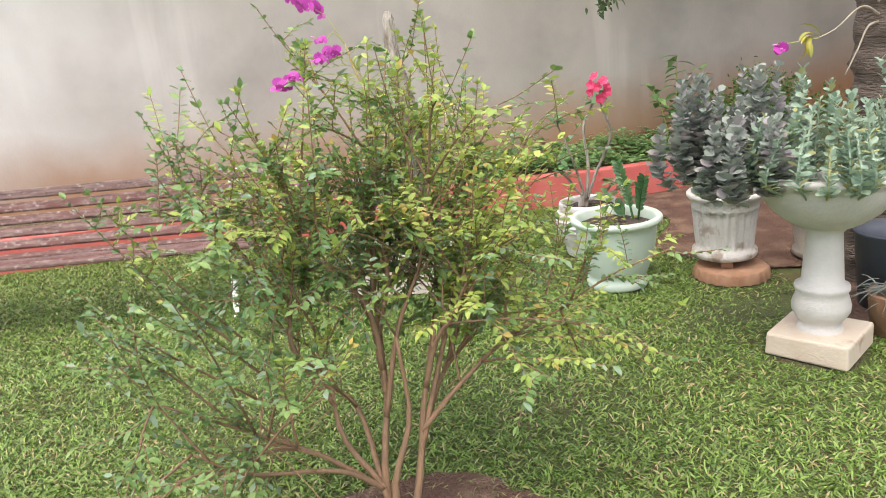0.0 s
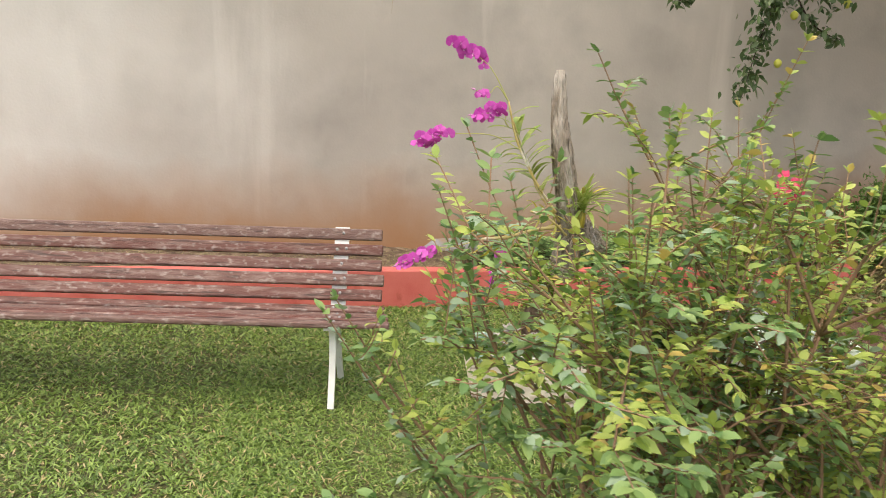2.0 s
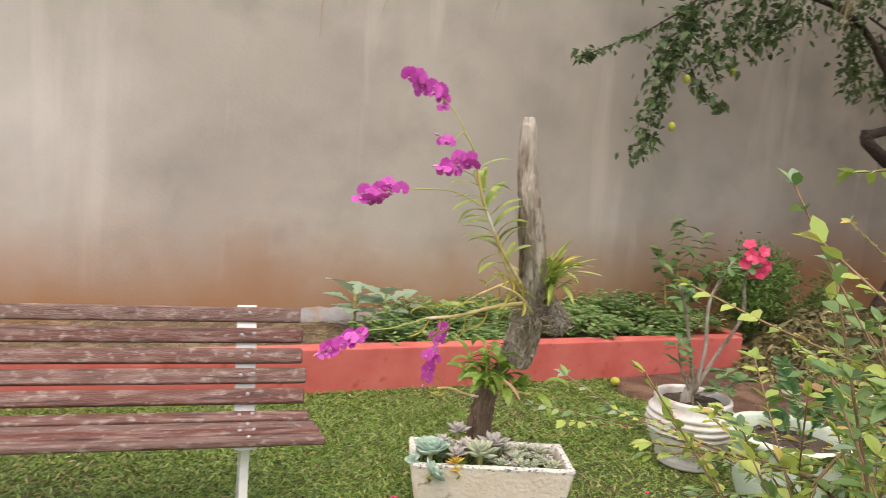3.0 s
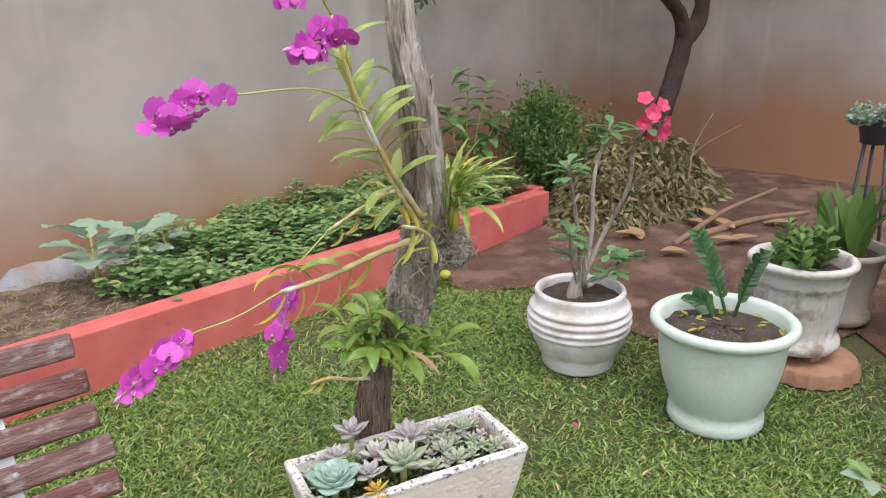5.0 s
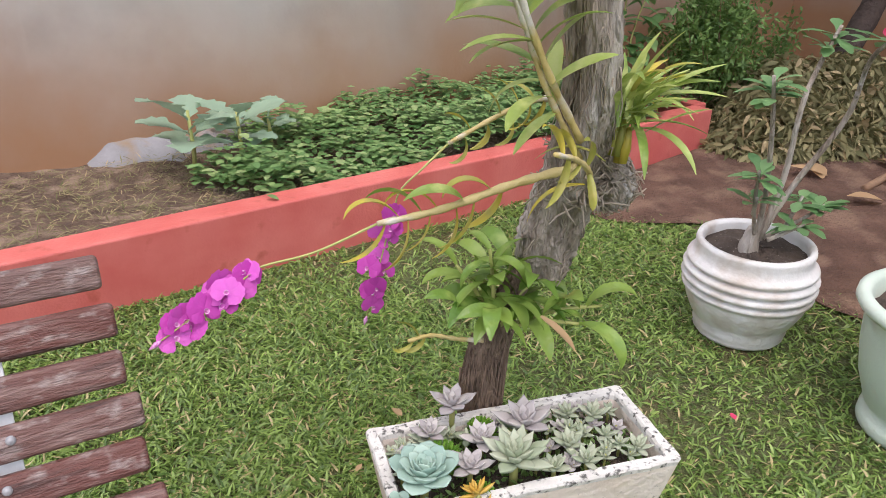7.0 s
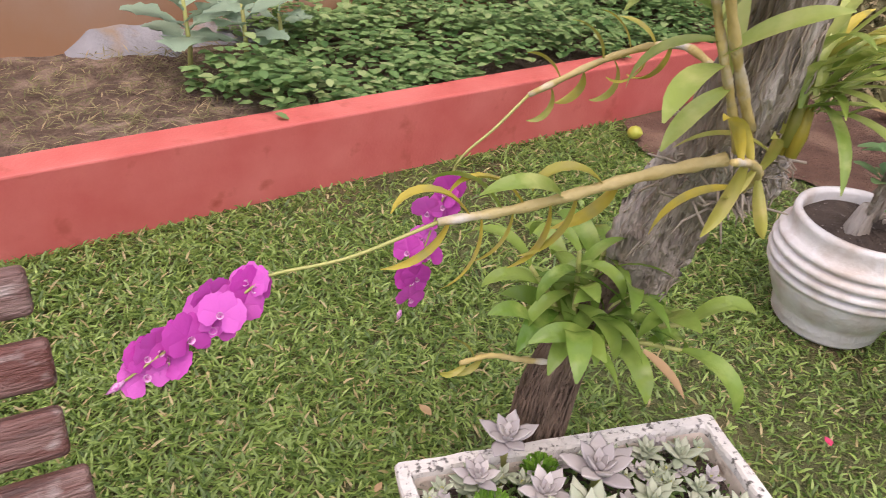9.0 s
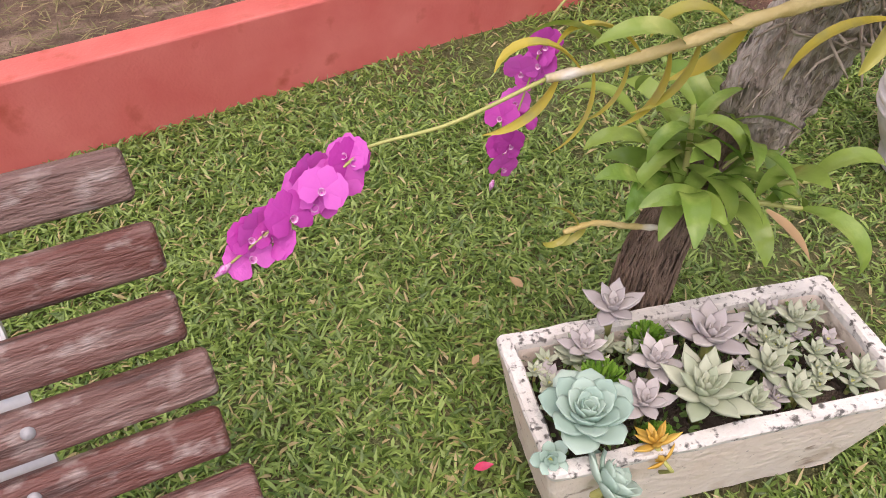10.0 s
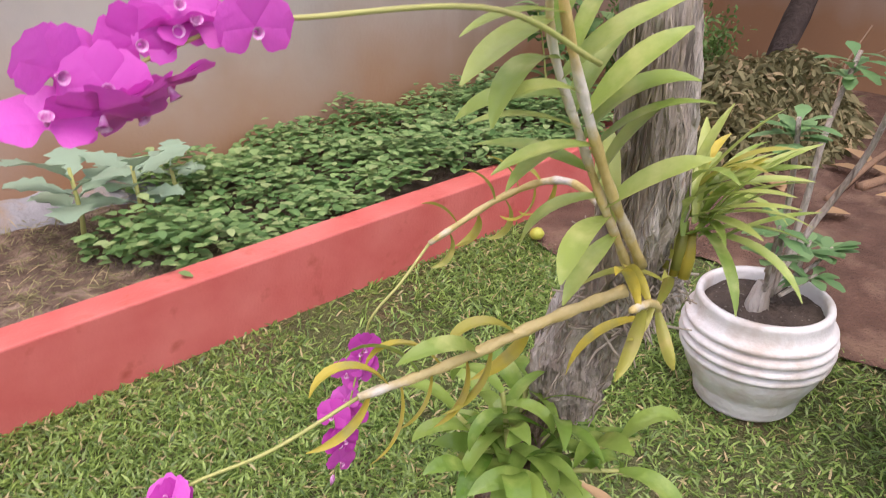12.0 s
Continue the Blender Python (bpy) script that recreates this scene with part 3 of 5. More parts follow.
rosette(-0.262, -0.078, 0.286, 0.088, "blue", 28)
rosette(-0.262, -0.172, 0.232, 0.070, "blue", 22, (48, 0))
rosette(-0.335, -0.115, 0.262, 0.036, "blue", 14, (30, -30))
for x, y, z, r in ((-0.100, 0.005, 0.285, 0.060), (-0.150, -0.062, 0.272, 0.058), (0.018, 0.029, 0.288, 0.082), (-0.133, 0.125, 0.305, 0.066), (-0.205, 0.071, 0.275, 0.05)):
    rosette(x, y, z, r, "lilac", 15)
for x, y, r in ((-0.20, 0.075, 0.058), (-0.30, 0.058, 0.026), (-0.285, 0.025, 0.03), (-0.295, -0.012, 0.03), (0.112, -0.032, 0.056), (0.042, -0.095, 0.045), (0.127, -0.092, 0.05),
                (0.215, -0.021, 0.037), (0.232, -0.058, 0.032), (0.268, -0.082, 0.044), (0.222, 0.058, 0.05), (0.141, 0.031, 0.03), (0.165, 0.0, 0.032), (0.16, 0.082, 0.04), (0.061, 0.066, 0.045), (0.19, -0.07, 0.024)):
    rosette(x, y, 0.252, r, "sage", 14)
rosette(-0.05, -0.078, 0.285, 0.092, "sage", 26)
rosette(-0.160, -0.137, 0.268, 0.046, "amber", 14, (30, 0))
rosette(-0.150, -0.155, 0.243, 0.034, "amber", 10, (60, 0))
taken = [(-0.262, -0.068, 0.08), (-0.05, -0.078, 0.085), (0.018, 0.029, 0.07), (-0.10, 0.005, 0.05), (-0.15, -0.062, 0.05)]
for k in range(400):
    x, y = rng.uniform(-0.30, 0.29), rng.uniform(-0.10, 0.10)
    if len(taken) < 44 and all(math.hypot(x - a, y - b) > 0.55 * c + 0.016 for a, b, c in taken) and not (x > 0.2 and y < -0.02 and rng.random() < 0.7):
        r = rng.uniform(0.026, 0.042)
        taken.append((x, y, r))
        rosette(x, y, 0.243, r, "lilac" if rng.random() < 0.3 else "sage", 10)
for x, y, r in ((-0.197, 0.004, 0.050), (-0.068, 0.088, 0.034), (-0.14, -0.113, 0.026)):
    c = TR @ Vector((x, y, 0.235))
    n = 160
    d = rand_unit(n, 0.6)
    d[:, 2] = abs(d[:, 2])
    B = np.array(c) + d * r * np.array([1, 1, 1.1])
    th = thing("sedum_clump", c, "bright green bead-leaved sedum clump in the trough", "succulent", "sedums in the trough")
    put("sedum_leaves", quads("sedum_leaves", *blades(B - d * r * 0.4, d + 0.3 * rand_unit(n), rand_unit(n), 0.5 * r + 0.006, 0.0045, 0.0, 3, 0.6, 0.6, 0.4), M["sedum"]), None, th)

# ---- trunk with orchids ----
def bark_tube(line, rad, segs, depth, seed, twist=1.0):
    """A limb whose skin is broken into long wavering ridges and furrows."""
    n = len(line) * 3
    t = np.linspace(0, len(line) - 1, n)
    P = np.stack([np.interp(t, range(len(line)), line[:, k]) for k in range(3)], 1)
    R = np.interp(t, range(len(line)), rad)
    V, F = tube(P, R, segs)
    for i in range(n):
        for j in range(segs):
            a = j / segs * 6.2832 + twist * i / n
            u = Vector((math.cos(a) * 5.5, math.sin(a) * 5.5, i / n * 7 + seed))
            w = Vector((math.cos(a) * 15, math.sin(a) * 15, i / n * 45 + seed))
            f = 0.5 - 2.2 * abs(noise.noise(u)) + 0.5 * noise.noise(w)
            q = i * segs + j
            V[q] = P[i] + (V[q] - P[i]) * (1 + depth * f)
    return V, F


snag = thing("tree_snag", (0.335, -1.452, 0), "dead grey tree trunk with rough bark behind the cement trough", "tree trunk")
line = curve_pts([(0.468, -1.508, 0.592), (0.482, -1.497, 0.66), (0.495, -1.515, 0.76), (0.482, -1.57, 0.90), (0.442, -1.628, 1.08), (0.395, -1.648, 1.3), (0.372, -1.625, 1.5), (0.372, -1.602, 1.71)], 70)
tt = np.linspace(0, 1, 70)
rad = np.interp(tt, [0, 0.06, 0.2, 0.36, 0.5, 0.7, 0.85, 0.97, 1], [0.052, 0.064, 0.074, 0.068, 0.060, 0.052, 0.040, 0.031, 0.020])
put("trunk", quads("trunk", *bark_tube(line, rad, 72, 0.20, 3), M["bark"]), None, snag)
stump = curve_pts([(0.335, -1.452, -0.03), (0.336, -1.456, 0.15), (0.338, -1.462, 0.33), (0.352, -1.475, 0.46), (0.40, -1.488, 0.57), (0.475, -1.505, 0.68)], 40)
srad = np.interp(np.linspace(0, 1, 40), [0, 0.2, 0.5, 0.75, 1], [0.062, 0.053, 0.048, 0.032, 0.026])
put("lower_trunk", quads("lower_trunk", *bark_tube(stump, srad, 60, 0.20, 8), M["rootbark"]), None, snag, "brown fibrous lower trunk")
burr = curve_pts([(0.50, -1.56, 0.92), (0.56, -1.56, 0.865), (0.62, -1.56, 0.82), (0.69, -1.565, 0.795)], 20)
brad = np.interp(np.linspace(0, 1, 20), [0, 0.4, 0.75, 1], [0.066, 0.070, 0.056, 0.022])
put("burr", quads("burr", *bark_tube(burr, brad, 44, 0.36, 12), M["bark"]), None, snag, "swollen knot of bark and roots")
# burr of roots and moss at the knee, and root strands on the lower stem
parts = []
for i in range(190):
    a = rng.uniform(0, 6.28)
    c = np.array([0.49, -1.575, 0.86]) + np.array([0.065 * math.cos(a), 0.06 * math.sin(a), rng.uniform(-0.06, 0.1)])
    d = np.array([math.cos(a), math.sin(a), -0.6]) * 0.022 + rng.normal(0, 0.02, 3)
    parts.append(tube([c - d * 0.4, c + d * 0.4 + rng.normal(0, 0.006, 3), c + d * 0.8 + rng.normal(0, 0.010, 3)], [0.0022, 0.0026, 0.0014], 4))
for i in range(70):
    z0 = rng.uniform(0.62, 1.45)
    k = int(np.argmin(abs(line[:, 2] - z0)))
    a = rng.uniform(0, 6.28)
    o = np.array([math.cos(a), math.sin(a), 0])
    q = [line[max(k - s * 2, 0)] + o * (rad[max(k - s * 2, 0)] + 0.002) + rng.normal(0, 0.006, 3) for s in range(5)]
    parts.append(tube(curve_pts(q, 8), 0.0016, 4))
for i in range(200):
    a, k = rng.uniform(0, 6.28), int(rng.integers(2, 19))
    ax = unit(burr[min(k + 1, 19)] - burr[k - 1])
    s1 = unit(np.cross(ax, [0, 1, 0]))
    o = s1 * math.cos(a) + np.cross(ax, s1) * math.sin(a)
    c = burr[k] + o * (brad[k] * 0.98 + 0.002)
    d = unit(rng.normal(0, 1, 3) - o * 0.3) * rng.uniform(0.015, 0.035)
    parts.append(tube(curve_pts([c - d, c + o * rng.uniform(0, 0.012), c + d + rng.normal(0, 0.008, 3)], 6), rng.uniform(0.0011, 0.0024), 4))
tagged(put("root_tangle", quads("root_tangle", *join(parts), M["root"]), None, snag, "tangle of pale air roots"), kind="stuff")
parts = []
for i in range(90):
    a = rng.uniform(0, 6.28)
    o = np.array([math.cos(a), math.sin(a), 0])
    k0 = int(rng.integers(16, 27))
    q = [stump[max(k0 - s * 3, 0)] + o * (srad[max(k0 - s * 3, 0)] + 0.002) + rng.normal(0, 0.003, 3) for s in range(6)]
    parts.append(tube(curve_pts(q, 9), [0.0035] * 8 + [0.002], 4))
tagged(put("root_mat", quads("root_mat", *join(parts), M["rootbark"]), None, snag, "brown hanging root fibres"), kind="stuff")


def flower_mesh():
    a = np.radians([90, 210, 330, 20, 160])
    D = np.stack([np.cos(a), np.sin(a), np.full(5, 0.22)], 1)
    U = np.tile([0, 0, 1.0], (5, 1))
    V, F = blades(np.zeros((5, 3)), D, U, [0.030, 0.028, 0.028, 0.030, 0.030], [0.0125, 0.0115, 0.0115, 0.0205, 0.0205], 0.12, 7, -0.22, 0.60, 0.30)
    return quads("flower", V, F, M["petal"])


def lip_mesh():
    V, F = lathe([(0.0012, 0.002), (0.0022, 0.005), (0.0028, 0.008), (0.0038, 0.010), (0.0048, 0.0105)], 10)
    V = V * [1, 1, 1] + [0, -0.003, 0]
    return quads("lip", V, F, M["lip"])


FLOWER, LIP = flower_mesh(), lip_mesh()


def spray(orchid, pts, n, size, seed, face):
    """A flower stem through pts; n flowers round its last part, turned to face."""
    g = np.random.default_rng(seed)
    C = curve_pts(pts, 30)
    put("flower_stem", quads("flower_stem", *tube(C, np.linspace(0.0032, 0.0018, 30), 6), M["stem"]), None, orchid)
    L = len(pts)
    i0 = int(30 * (L - 2) / (L - 1))
    for k in range(n):
        p = C[min(29, i0 + int((29 - i0) * (k + 0.4) / n))] + g.normal(0, 1, 3) * 0.47 * size * np.array([0.7, 0.7, 0.8])
        d = Vector(unit(np.array(face) + g.normal(0, 0.42, 3)))
        m = Matrix.Translation(p) @ d.to_track_quat("Z", "Y").to_matrix().to_4x4() @ pose(0, 0, 0, 0, 0, g.uniform(-30, 30)) @ Matrix.Scale(size / 0.03 * g.uniform(0.85, 1.1), 4)
        f = put("flower", FLOWER, m, orchid)
        put("lip", LIP, m, f)
    V, F = tube([C[-1], C[-1] + unit(C[-1] - C[-2]) * 0.012, C[-1] + unit(C[-1] - C[-2]) * 0.028], [0.002, 0.006, 0.001], 6)
    put("bud", quads("bud", V, F, M["lip"]), None, orchid)


def one_leaf(material, length, width, droop, fold=0.3, n=6, belly=0.42, tip=0.06):
    V, F = blades([[0, 0, 0]], [[1, 0, 0.25]], [[0, 0, 1]], length, width, droop, n, fold, belly, tip)
    return quads("leaf", V, F, material)


def arched_leaf(material, length, width, bend, fold=0.22, n=10, twist=0.0):
    """Strap leaf along x that bends down in an arc of so many degrees, channelled, with a blunt tip."""
    V, F, x, z = [], [], 0.0, 0.0
    for i in range(n + 1):
        s = i / n
        w = width * max(0.10, (0.35 + 0.65 * math.sin(min(s / 0.45, 1) * math.pi / 2)) * (1 - max(0, (s - 0.5) / 0.5) ** 2.6))
        a = radians(20 - bend * s ** 1.2)
        up = np.array([-math.sin(a), 0, math.cos(a)])
        r = radians(twist * s)
        side = np.array([0, 1.0, 0]) * math.cos(r) + up * math.sin(r)
        c = np.array([x, 0, z])
        for k, f in ((-1, 1), (-0.5, 0.35), (0, 0), (0.5, 0.35), (1, 1)):
            V.append(c + side * w * k + up * w * fold * f)
        x += math.cos(a) * length / n
        z += math.sin(a) * length / n
    for i in range(n):
        for j in range(4):
            a = i * 5 + j
            F.append((a, a + 1, a + 6, a + 5))
    return quads("leaf", np.array(V), np.array(F), material)


OLEAF = [arched_leaf(M["orchidleaf"], 0.148, 0.0138, d, 0.28, 10, w) for d, w in ((45, 8), (75, -12), (110, 10))] + [arched_leaf(M["orchidold"], 0.125, 0.0115, d, 0.4, 10, w) for d, w in ((70, 20), (125, -25))]


def cane(orchid, pts, r0, r1, leaves, seed, kinds, spread=50, start=0.3, scale=1.0, drooping=False):
    g = np.random.default_rng(seed)
    C = curve_pts(pts, 26)
    R = np.linspace(r0, r1, 26) * (1 + 0.16 * np.cos(np.arange(26) * 1.9))
    put("cane", quads("cane", *tube(C, R, 8), M["cane"]), None, orchid)
    for k in range(leaves):
        f = start + (1 - start) * (k + 0.3) / leaves
        i = min(24, int(f * 25))
        t = Vector(unit(C[i + 1] - C[i]))
        q = t.to_track_quat("X", "Z").to_matrix().to_4x4()
        m = Matrix.Translation(C[i]) @ q @ pose(0, 0, 0, (0 if k % 2 else 180) + g.uniform(-35, 35), 0, 0) @ pose(0, 0, 0, 0, -g.uniform(spread - 18, spread + 18), 0) @ pose(0, 0, 0, 180 if drooping else 0, 0, 0)
        put("leaf", OLEAF[kinds[k % len(kinds)]], m @ Matrix.Scale(scale * g.uniform(0.8, 1.15), 4), orchid)


upper = thing("orchid", (0.40, -1.62, 0.93), "tall orchid with leafy canes and magenta flower sprays on the trunk", "orchid", "orchids on the trunk")
OWIDE = [arched_leaf(M["orchidleaf"], 0.15, 0.0185, d, 0.2, 10, w) for d, w in ((40, 8), (65, -12), (90, 10))]
OLEAF += OWIDE
cane(upper, [(0.40, -1.655, 0.95), (0.315, -1.672, 1.05), (0.265, -1.668, 1.13), (0.235, -1.645, 1.22), (0.185, -1.635, 1.33), (0.125, -1.67, 1.46)], 0.0068, 0.005, 20, 1, (5, 5, 6, 5, 7), 76, 0.25, 1.0, True)
cane(upper, [(0.37, -1.68, 1.0), (0.25, -1.68, 1.17), (0.15, -1.68, 1.36), (0.10, -1.67, 1.55)], 0.008, 0.005, 9, 2, (0, 5, 1), 74, 0.4, 0.95, True)
cane(upper, [(0.42, -1.63, 0.92), (0.30, -1.575, 0.89), (0.16, -1.50, 0.835), (0.035, -1.447, 0.812)], 0.0105, 0.007, 11, 3, (3, 4, 3, 2), 58, 0.4, 1.1)
cane(upper, [(0.47, -1.58, 1.0), (0.56, -1.40, 1.0), (0.52, -1.29, 0.95), (0.385, -1.222, 0.868)], 0.008, 0.006, 9, 4, (4, 3), 66, 0.4, 0.8)
cane(upper, [(0.44, -1.66, 0.88), (0.36, -1.72, 0.95), (0.30, -1.74, 0.99), (0.22, -1.76, 1.02)], 0.007, 0.005, 6, 5, (3, 4), 70, 0.3, 0.8)
spray(upper, [(0.035, -1.447, 0.812), (-0.09, -1.41, 0.765), (-0.19, -1.372, 0.744), (-0.225, -1.37, 0.730), (-0.415, -1.388, 0.652)], 13, 0.034, 1, (-0.1, -0.75, 0.65))
spray(upper, [(0.385, -1.222, 0.868), (0.29, -1.25, 0.83), (0.23, -1.24, 0.78), (0.215, -1.225, 0.71), (0.15, -1.20, 0.43)], 11, 0.032, 2, (-0.45, -0.8, 0.3))
spray(upper, [(0.16, -1.72, 1.32), (0.02, -1.70, 1.385), (-0.13, -1.63, 1.385), (-0.205, -1.60, 1.378), (-0.345, -1.585, 1.332)], 16, 0.036, 3, (-0.1, -0.9, 0.1))
spray(upper, [(0.09, -1.74, 1.43), (0.07, -1.75, 1.46), (0.06, -1.755, 1.5), (-0.09, -1.765, 1.485)], 13, 0.035, 4, (-0.2, -0.95, 0.05))
spray(upper, [(0.10, -1.67, 1.55), (0.04, -1.68, 1.62), (-0.01, -1.69, 1.58), (-0.07, -1.70, 1.60)], 4, 0.026, 5, (-0.2, -0.9, 0.1))
spray(upper, [(0.10, -1.67, 1.55), (0.03, -1.64, 1.68), (-0.02, -1.61, 1.74), (-0.17, -1.595, 1.84)], 14, 0.034, 6, (-0.1, -0.95, 0.0))

strap_orchid = thing("orchid", (0.50, -1.68, 1.0), "orchid with narrow strap leaves in a fan on the trunk", "orchid", "orchids on the trunk")
SLEAF = [arched_leaf(M["orchidleaf"], 0.22, 0.0115, d, 0.35, 10, w) for d, w in ((25, 10), (50, -15), (85, 12))] + [arched_leaf(M["orchidold"], 0.22, 0.010, 70, 0.4, 10, 20)]
for k in range(40):
    a, e = rng.uniform(-150, 60), rng.uniform(-12, 55)
    b = (0.50 + rng.uniform(-0.025, 0.03), -1.675 + rng.uniform(-0.03, 0.03), rng.uniform(0.99, 1.07))
    put("leaf", SLEAF[(0, 1, 0, 2, 1, 0, 1, 3)[k % 8]], pose(*b, 0, -e, a) @ Matrix.Scale(rng.uniform(0.6, 1.05), 4), strap_orchid)
for b, r, e in (((0.43, -1.70, 0.95), 140, 10), ((0.40, -1.68, 0.90), 150, -25)):
    put("leaf", SLEAF[3], pose(*b, 0, -e, r) @ Matrix.Diagonal((0.7, 1.3, 0.9, 1)), strap_orchid, "yellow dying strap leaf")
for k in range(6):
    b = np.array([0.492, -1.662, 0.95]) + rng.uniform(-0.035, 0.035, 3)
    put("pseudobulb", quads("pseudobulb", *tube([b, b + [0.004, 0, 0.035], b + [0.008, 0, 0.08]], [0.009, 0.012, 0.005], 8), M["orchidold"]), None, strap_orchid)

low = thing("orchid", (0.33, -1.5, 0.44), "leafy orchid clump without flowers on the lower trunk", "orchid", "orchids on the trunk")
LLEAF = [arched_leaf(M["glossleaf"], 0.162, 0.0195, d, 0.22, 12, w) for d, w in ((60, 35), (100, -30), (125, 15), (85, -45))]
for k, (tip, n) in enumerate((((0.44, -1.44, 0.65), 8), ((0.27, -1.42, 0.64), 8), ((0.29, -1.53, 0.54), 7), ((0.36, -1.51, 0.57), 8), ((0.50, -1.62, 0.50), 8), ((0.60, -1.60, 0.51), 9), ((0.39, -1.40, 0.58), 6), ((0.34, -1.56, 0.52), 6), ((0.325, -1.475, 0.69), 10), ((0.42, -1.53, 0.60), 8), ((0.22, -1.48, 0.56), 6))):
    b = np.array([0.35, -1.485, 0.46])
    C = curve_pts([b, (b + tip) / 2 + [0, 0, 0.02], tip], 14)
    put("cane", quads("cane", *tube(C, np.linspace(0.007, 0.004, 14), 7), M["stem"]), None, low)
    for q in range(n - 2):
        i = 4 + int(9 * q / max(1, n - 3))
        put("leaf", LLEAF[int(rng.integers(0, 4))], Matrix.Translation(C[i]) @ pose(0, 0, 0, 0, -rng.uniform(-8, 52), q * 152 + k * 60 + rng.uniform(-25, 25)) @ Matrix.Scale(rng.uniform(0.75, 1.15), 4), low)
cane(low, [(0.30, -1.50, 0.46), (0.24, -1.47, 0.47), (0.18, -1.45, 0.49), (0.12, -1.44, 0.49)], 0.006, 0.005, 3, 8, (4, 3), 40, 0.75, 0.65)
put("dead_leaf", arched_leaf(M["deadleaf"], 0.115, 0.015, 25, 0.3), pose(0.34, -1.645, 0.585, 0, 50, -55), low, "withered tan leaf")

# ---- pots ----
def pot(name, loc, label, profile, material, soil_r, soil_z, group="", **kw):
    th = thing(name, loc, label, "plant pot", group)
    me = quads("pot_body", *lathe(profile, 96 if kw else 48, **kw), material)
    put("pot_body", me, Matrix.Translation(loc), th)
    V, F = lathe([(0.0005, soil_z + 0.015), (soil_r * 0.5, soil_z + 0.006), (soil_r, soil_z)], 32)
    V = V + np.stack([np.zeros(len(V)), np.zeros(len(V)), rng.normal(0, 0.004, len(V))], 1)
    put("soil", quads("soil", V, F, M["potsoil"]), Matrix.Translation(loc), th, "dark soil with litter")
    return th


ribs = [(0.001, 0.0), (0.150, 0.0), (0.160, 0.012), (0.157, 0.026), (0.165, 0.034), (0.160, 0.05), (0.180, 0.075), (0.204, 0.12), (0.214, 0.15)]
for i in range(4):
    z = 0.158 + i * 0.03
    b = (0.218, 0.224, 0.223, 0.215)[i]
    ribs += [(b - 0.004, z), (b + 0.007, z + 0.006), (b + 0.010, z + 0.013), (b + 0.006, z + 0.02), (b - 0.006, z + 0.025)]
ribs += [(0.203, 0.285), (0.198, 0.305), (0.202, 0.318), (0.198, 0.332), (0.182, 0.332), (0.176, 0.318), (0.178, 0.27)]
pot("ribbed_pot", (1.613, -1.410, 0.0), "round white clay pot with raised rings on the lawn", [(r, z * 1.1) for r, z in ribs], M["whiteglaze"], 0.178, 0.325)
pot("mint_pot", (1.563, -2.085, 0.0), "large pale mint-green pot with rolled rim on the lawn",
    [(0.001, 0.0), (0.175, 0.0), (0.182, 0.012), (0.18, 0.045), (0.165, 0.06), (0.178, 0.085), (0.21, 0.17), (0.228, 0.26), (0.238, 0.37), (0.24, 0.385), (0.262, 0.392), (0.272, 0.406),
     (0.27, 0.422), (0.258, 0.432), (0.238, 0.43), (0.228, 0.415), (0.22, 0.35)], M["mint"], 0.224, 0.37)
pot("fluted_pot", (2.224, -2.133, 0.065), "white fluted cement pot with flaking paint on a terracotta pad", [(0.001, 0.03), (0.12, 0.03), (0.15, 0.045), (0.182, 0.052), (0.19, 0.07), (0.187, 0.092), (0.168, 0.105),
    (0.17, 0.12), (0.171, 0.15), (0.176, 0.2), (0.181, 0.25), (0.186, 0.3), (0.190, 0.335), (0.191, 0.345), (0.195, 0.36), (0.196, 0.40), (0.212, 0.412), (0.222, 0.426), (0.222, 0.438), (0.212, 0.448), (0.195, 0.447), (0.185, 0.43), (0.18, 0.36)],
    M["cement_white"], 0.182, 0.385, flute=0.016, flutes=24, zrange=(0.12, 0.34))
th = [o for o in W if o.name == "fluted_pot"][0]
for k in range(3):
    a = radians(k * 120 + 250)
    bm = box(0.07, 0.045, 0.034, 0.008)
    put("foot", from_bm("foot", bm, M["terracotta"]), pose(2.224 + 0.11 * math.cos(a), -2.133 + 0.11 * math.sin(a), 0.082, 0, 0, k * 120 + 340), th)
V, F = lathe([(0.001, 0.065), (0.20, 0.065), (0.215, 0.055), (0.222, 0.03), (0.225, 0.0)], 72, flute=0.015, flutes=22, zrange=(0, 0.06))
tagged(put("pot_pad", quads("pot_pad", V, F, M["terracotta"]), pose(2.235, -2.20, 0)), "scalloped terracotta pad under the fluted pot", "pot pad")
pot("grey_pot", (2.86, -2.12, 0.02), "old grey cement pot with broad leaves", [(0.001, 0.0), (0.14, 0.0), (0.165, 0.02), (0.16, 0.05), (0.145, 0.07), (0.165, 0.2), (0.185, 0.33), (0.205, 0.35), (0.215, 0.37), (0.205, 0.385), (0.185, 0.38), (0.175, 0.32)],
    M["oldpot"], 0.176, 0.34)

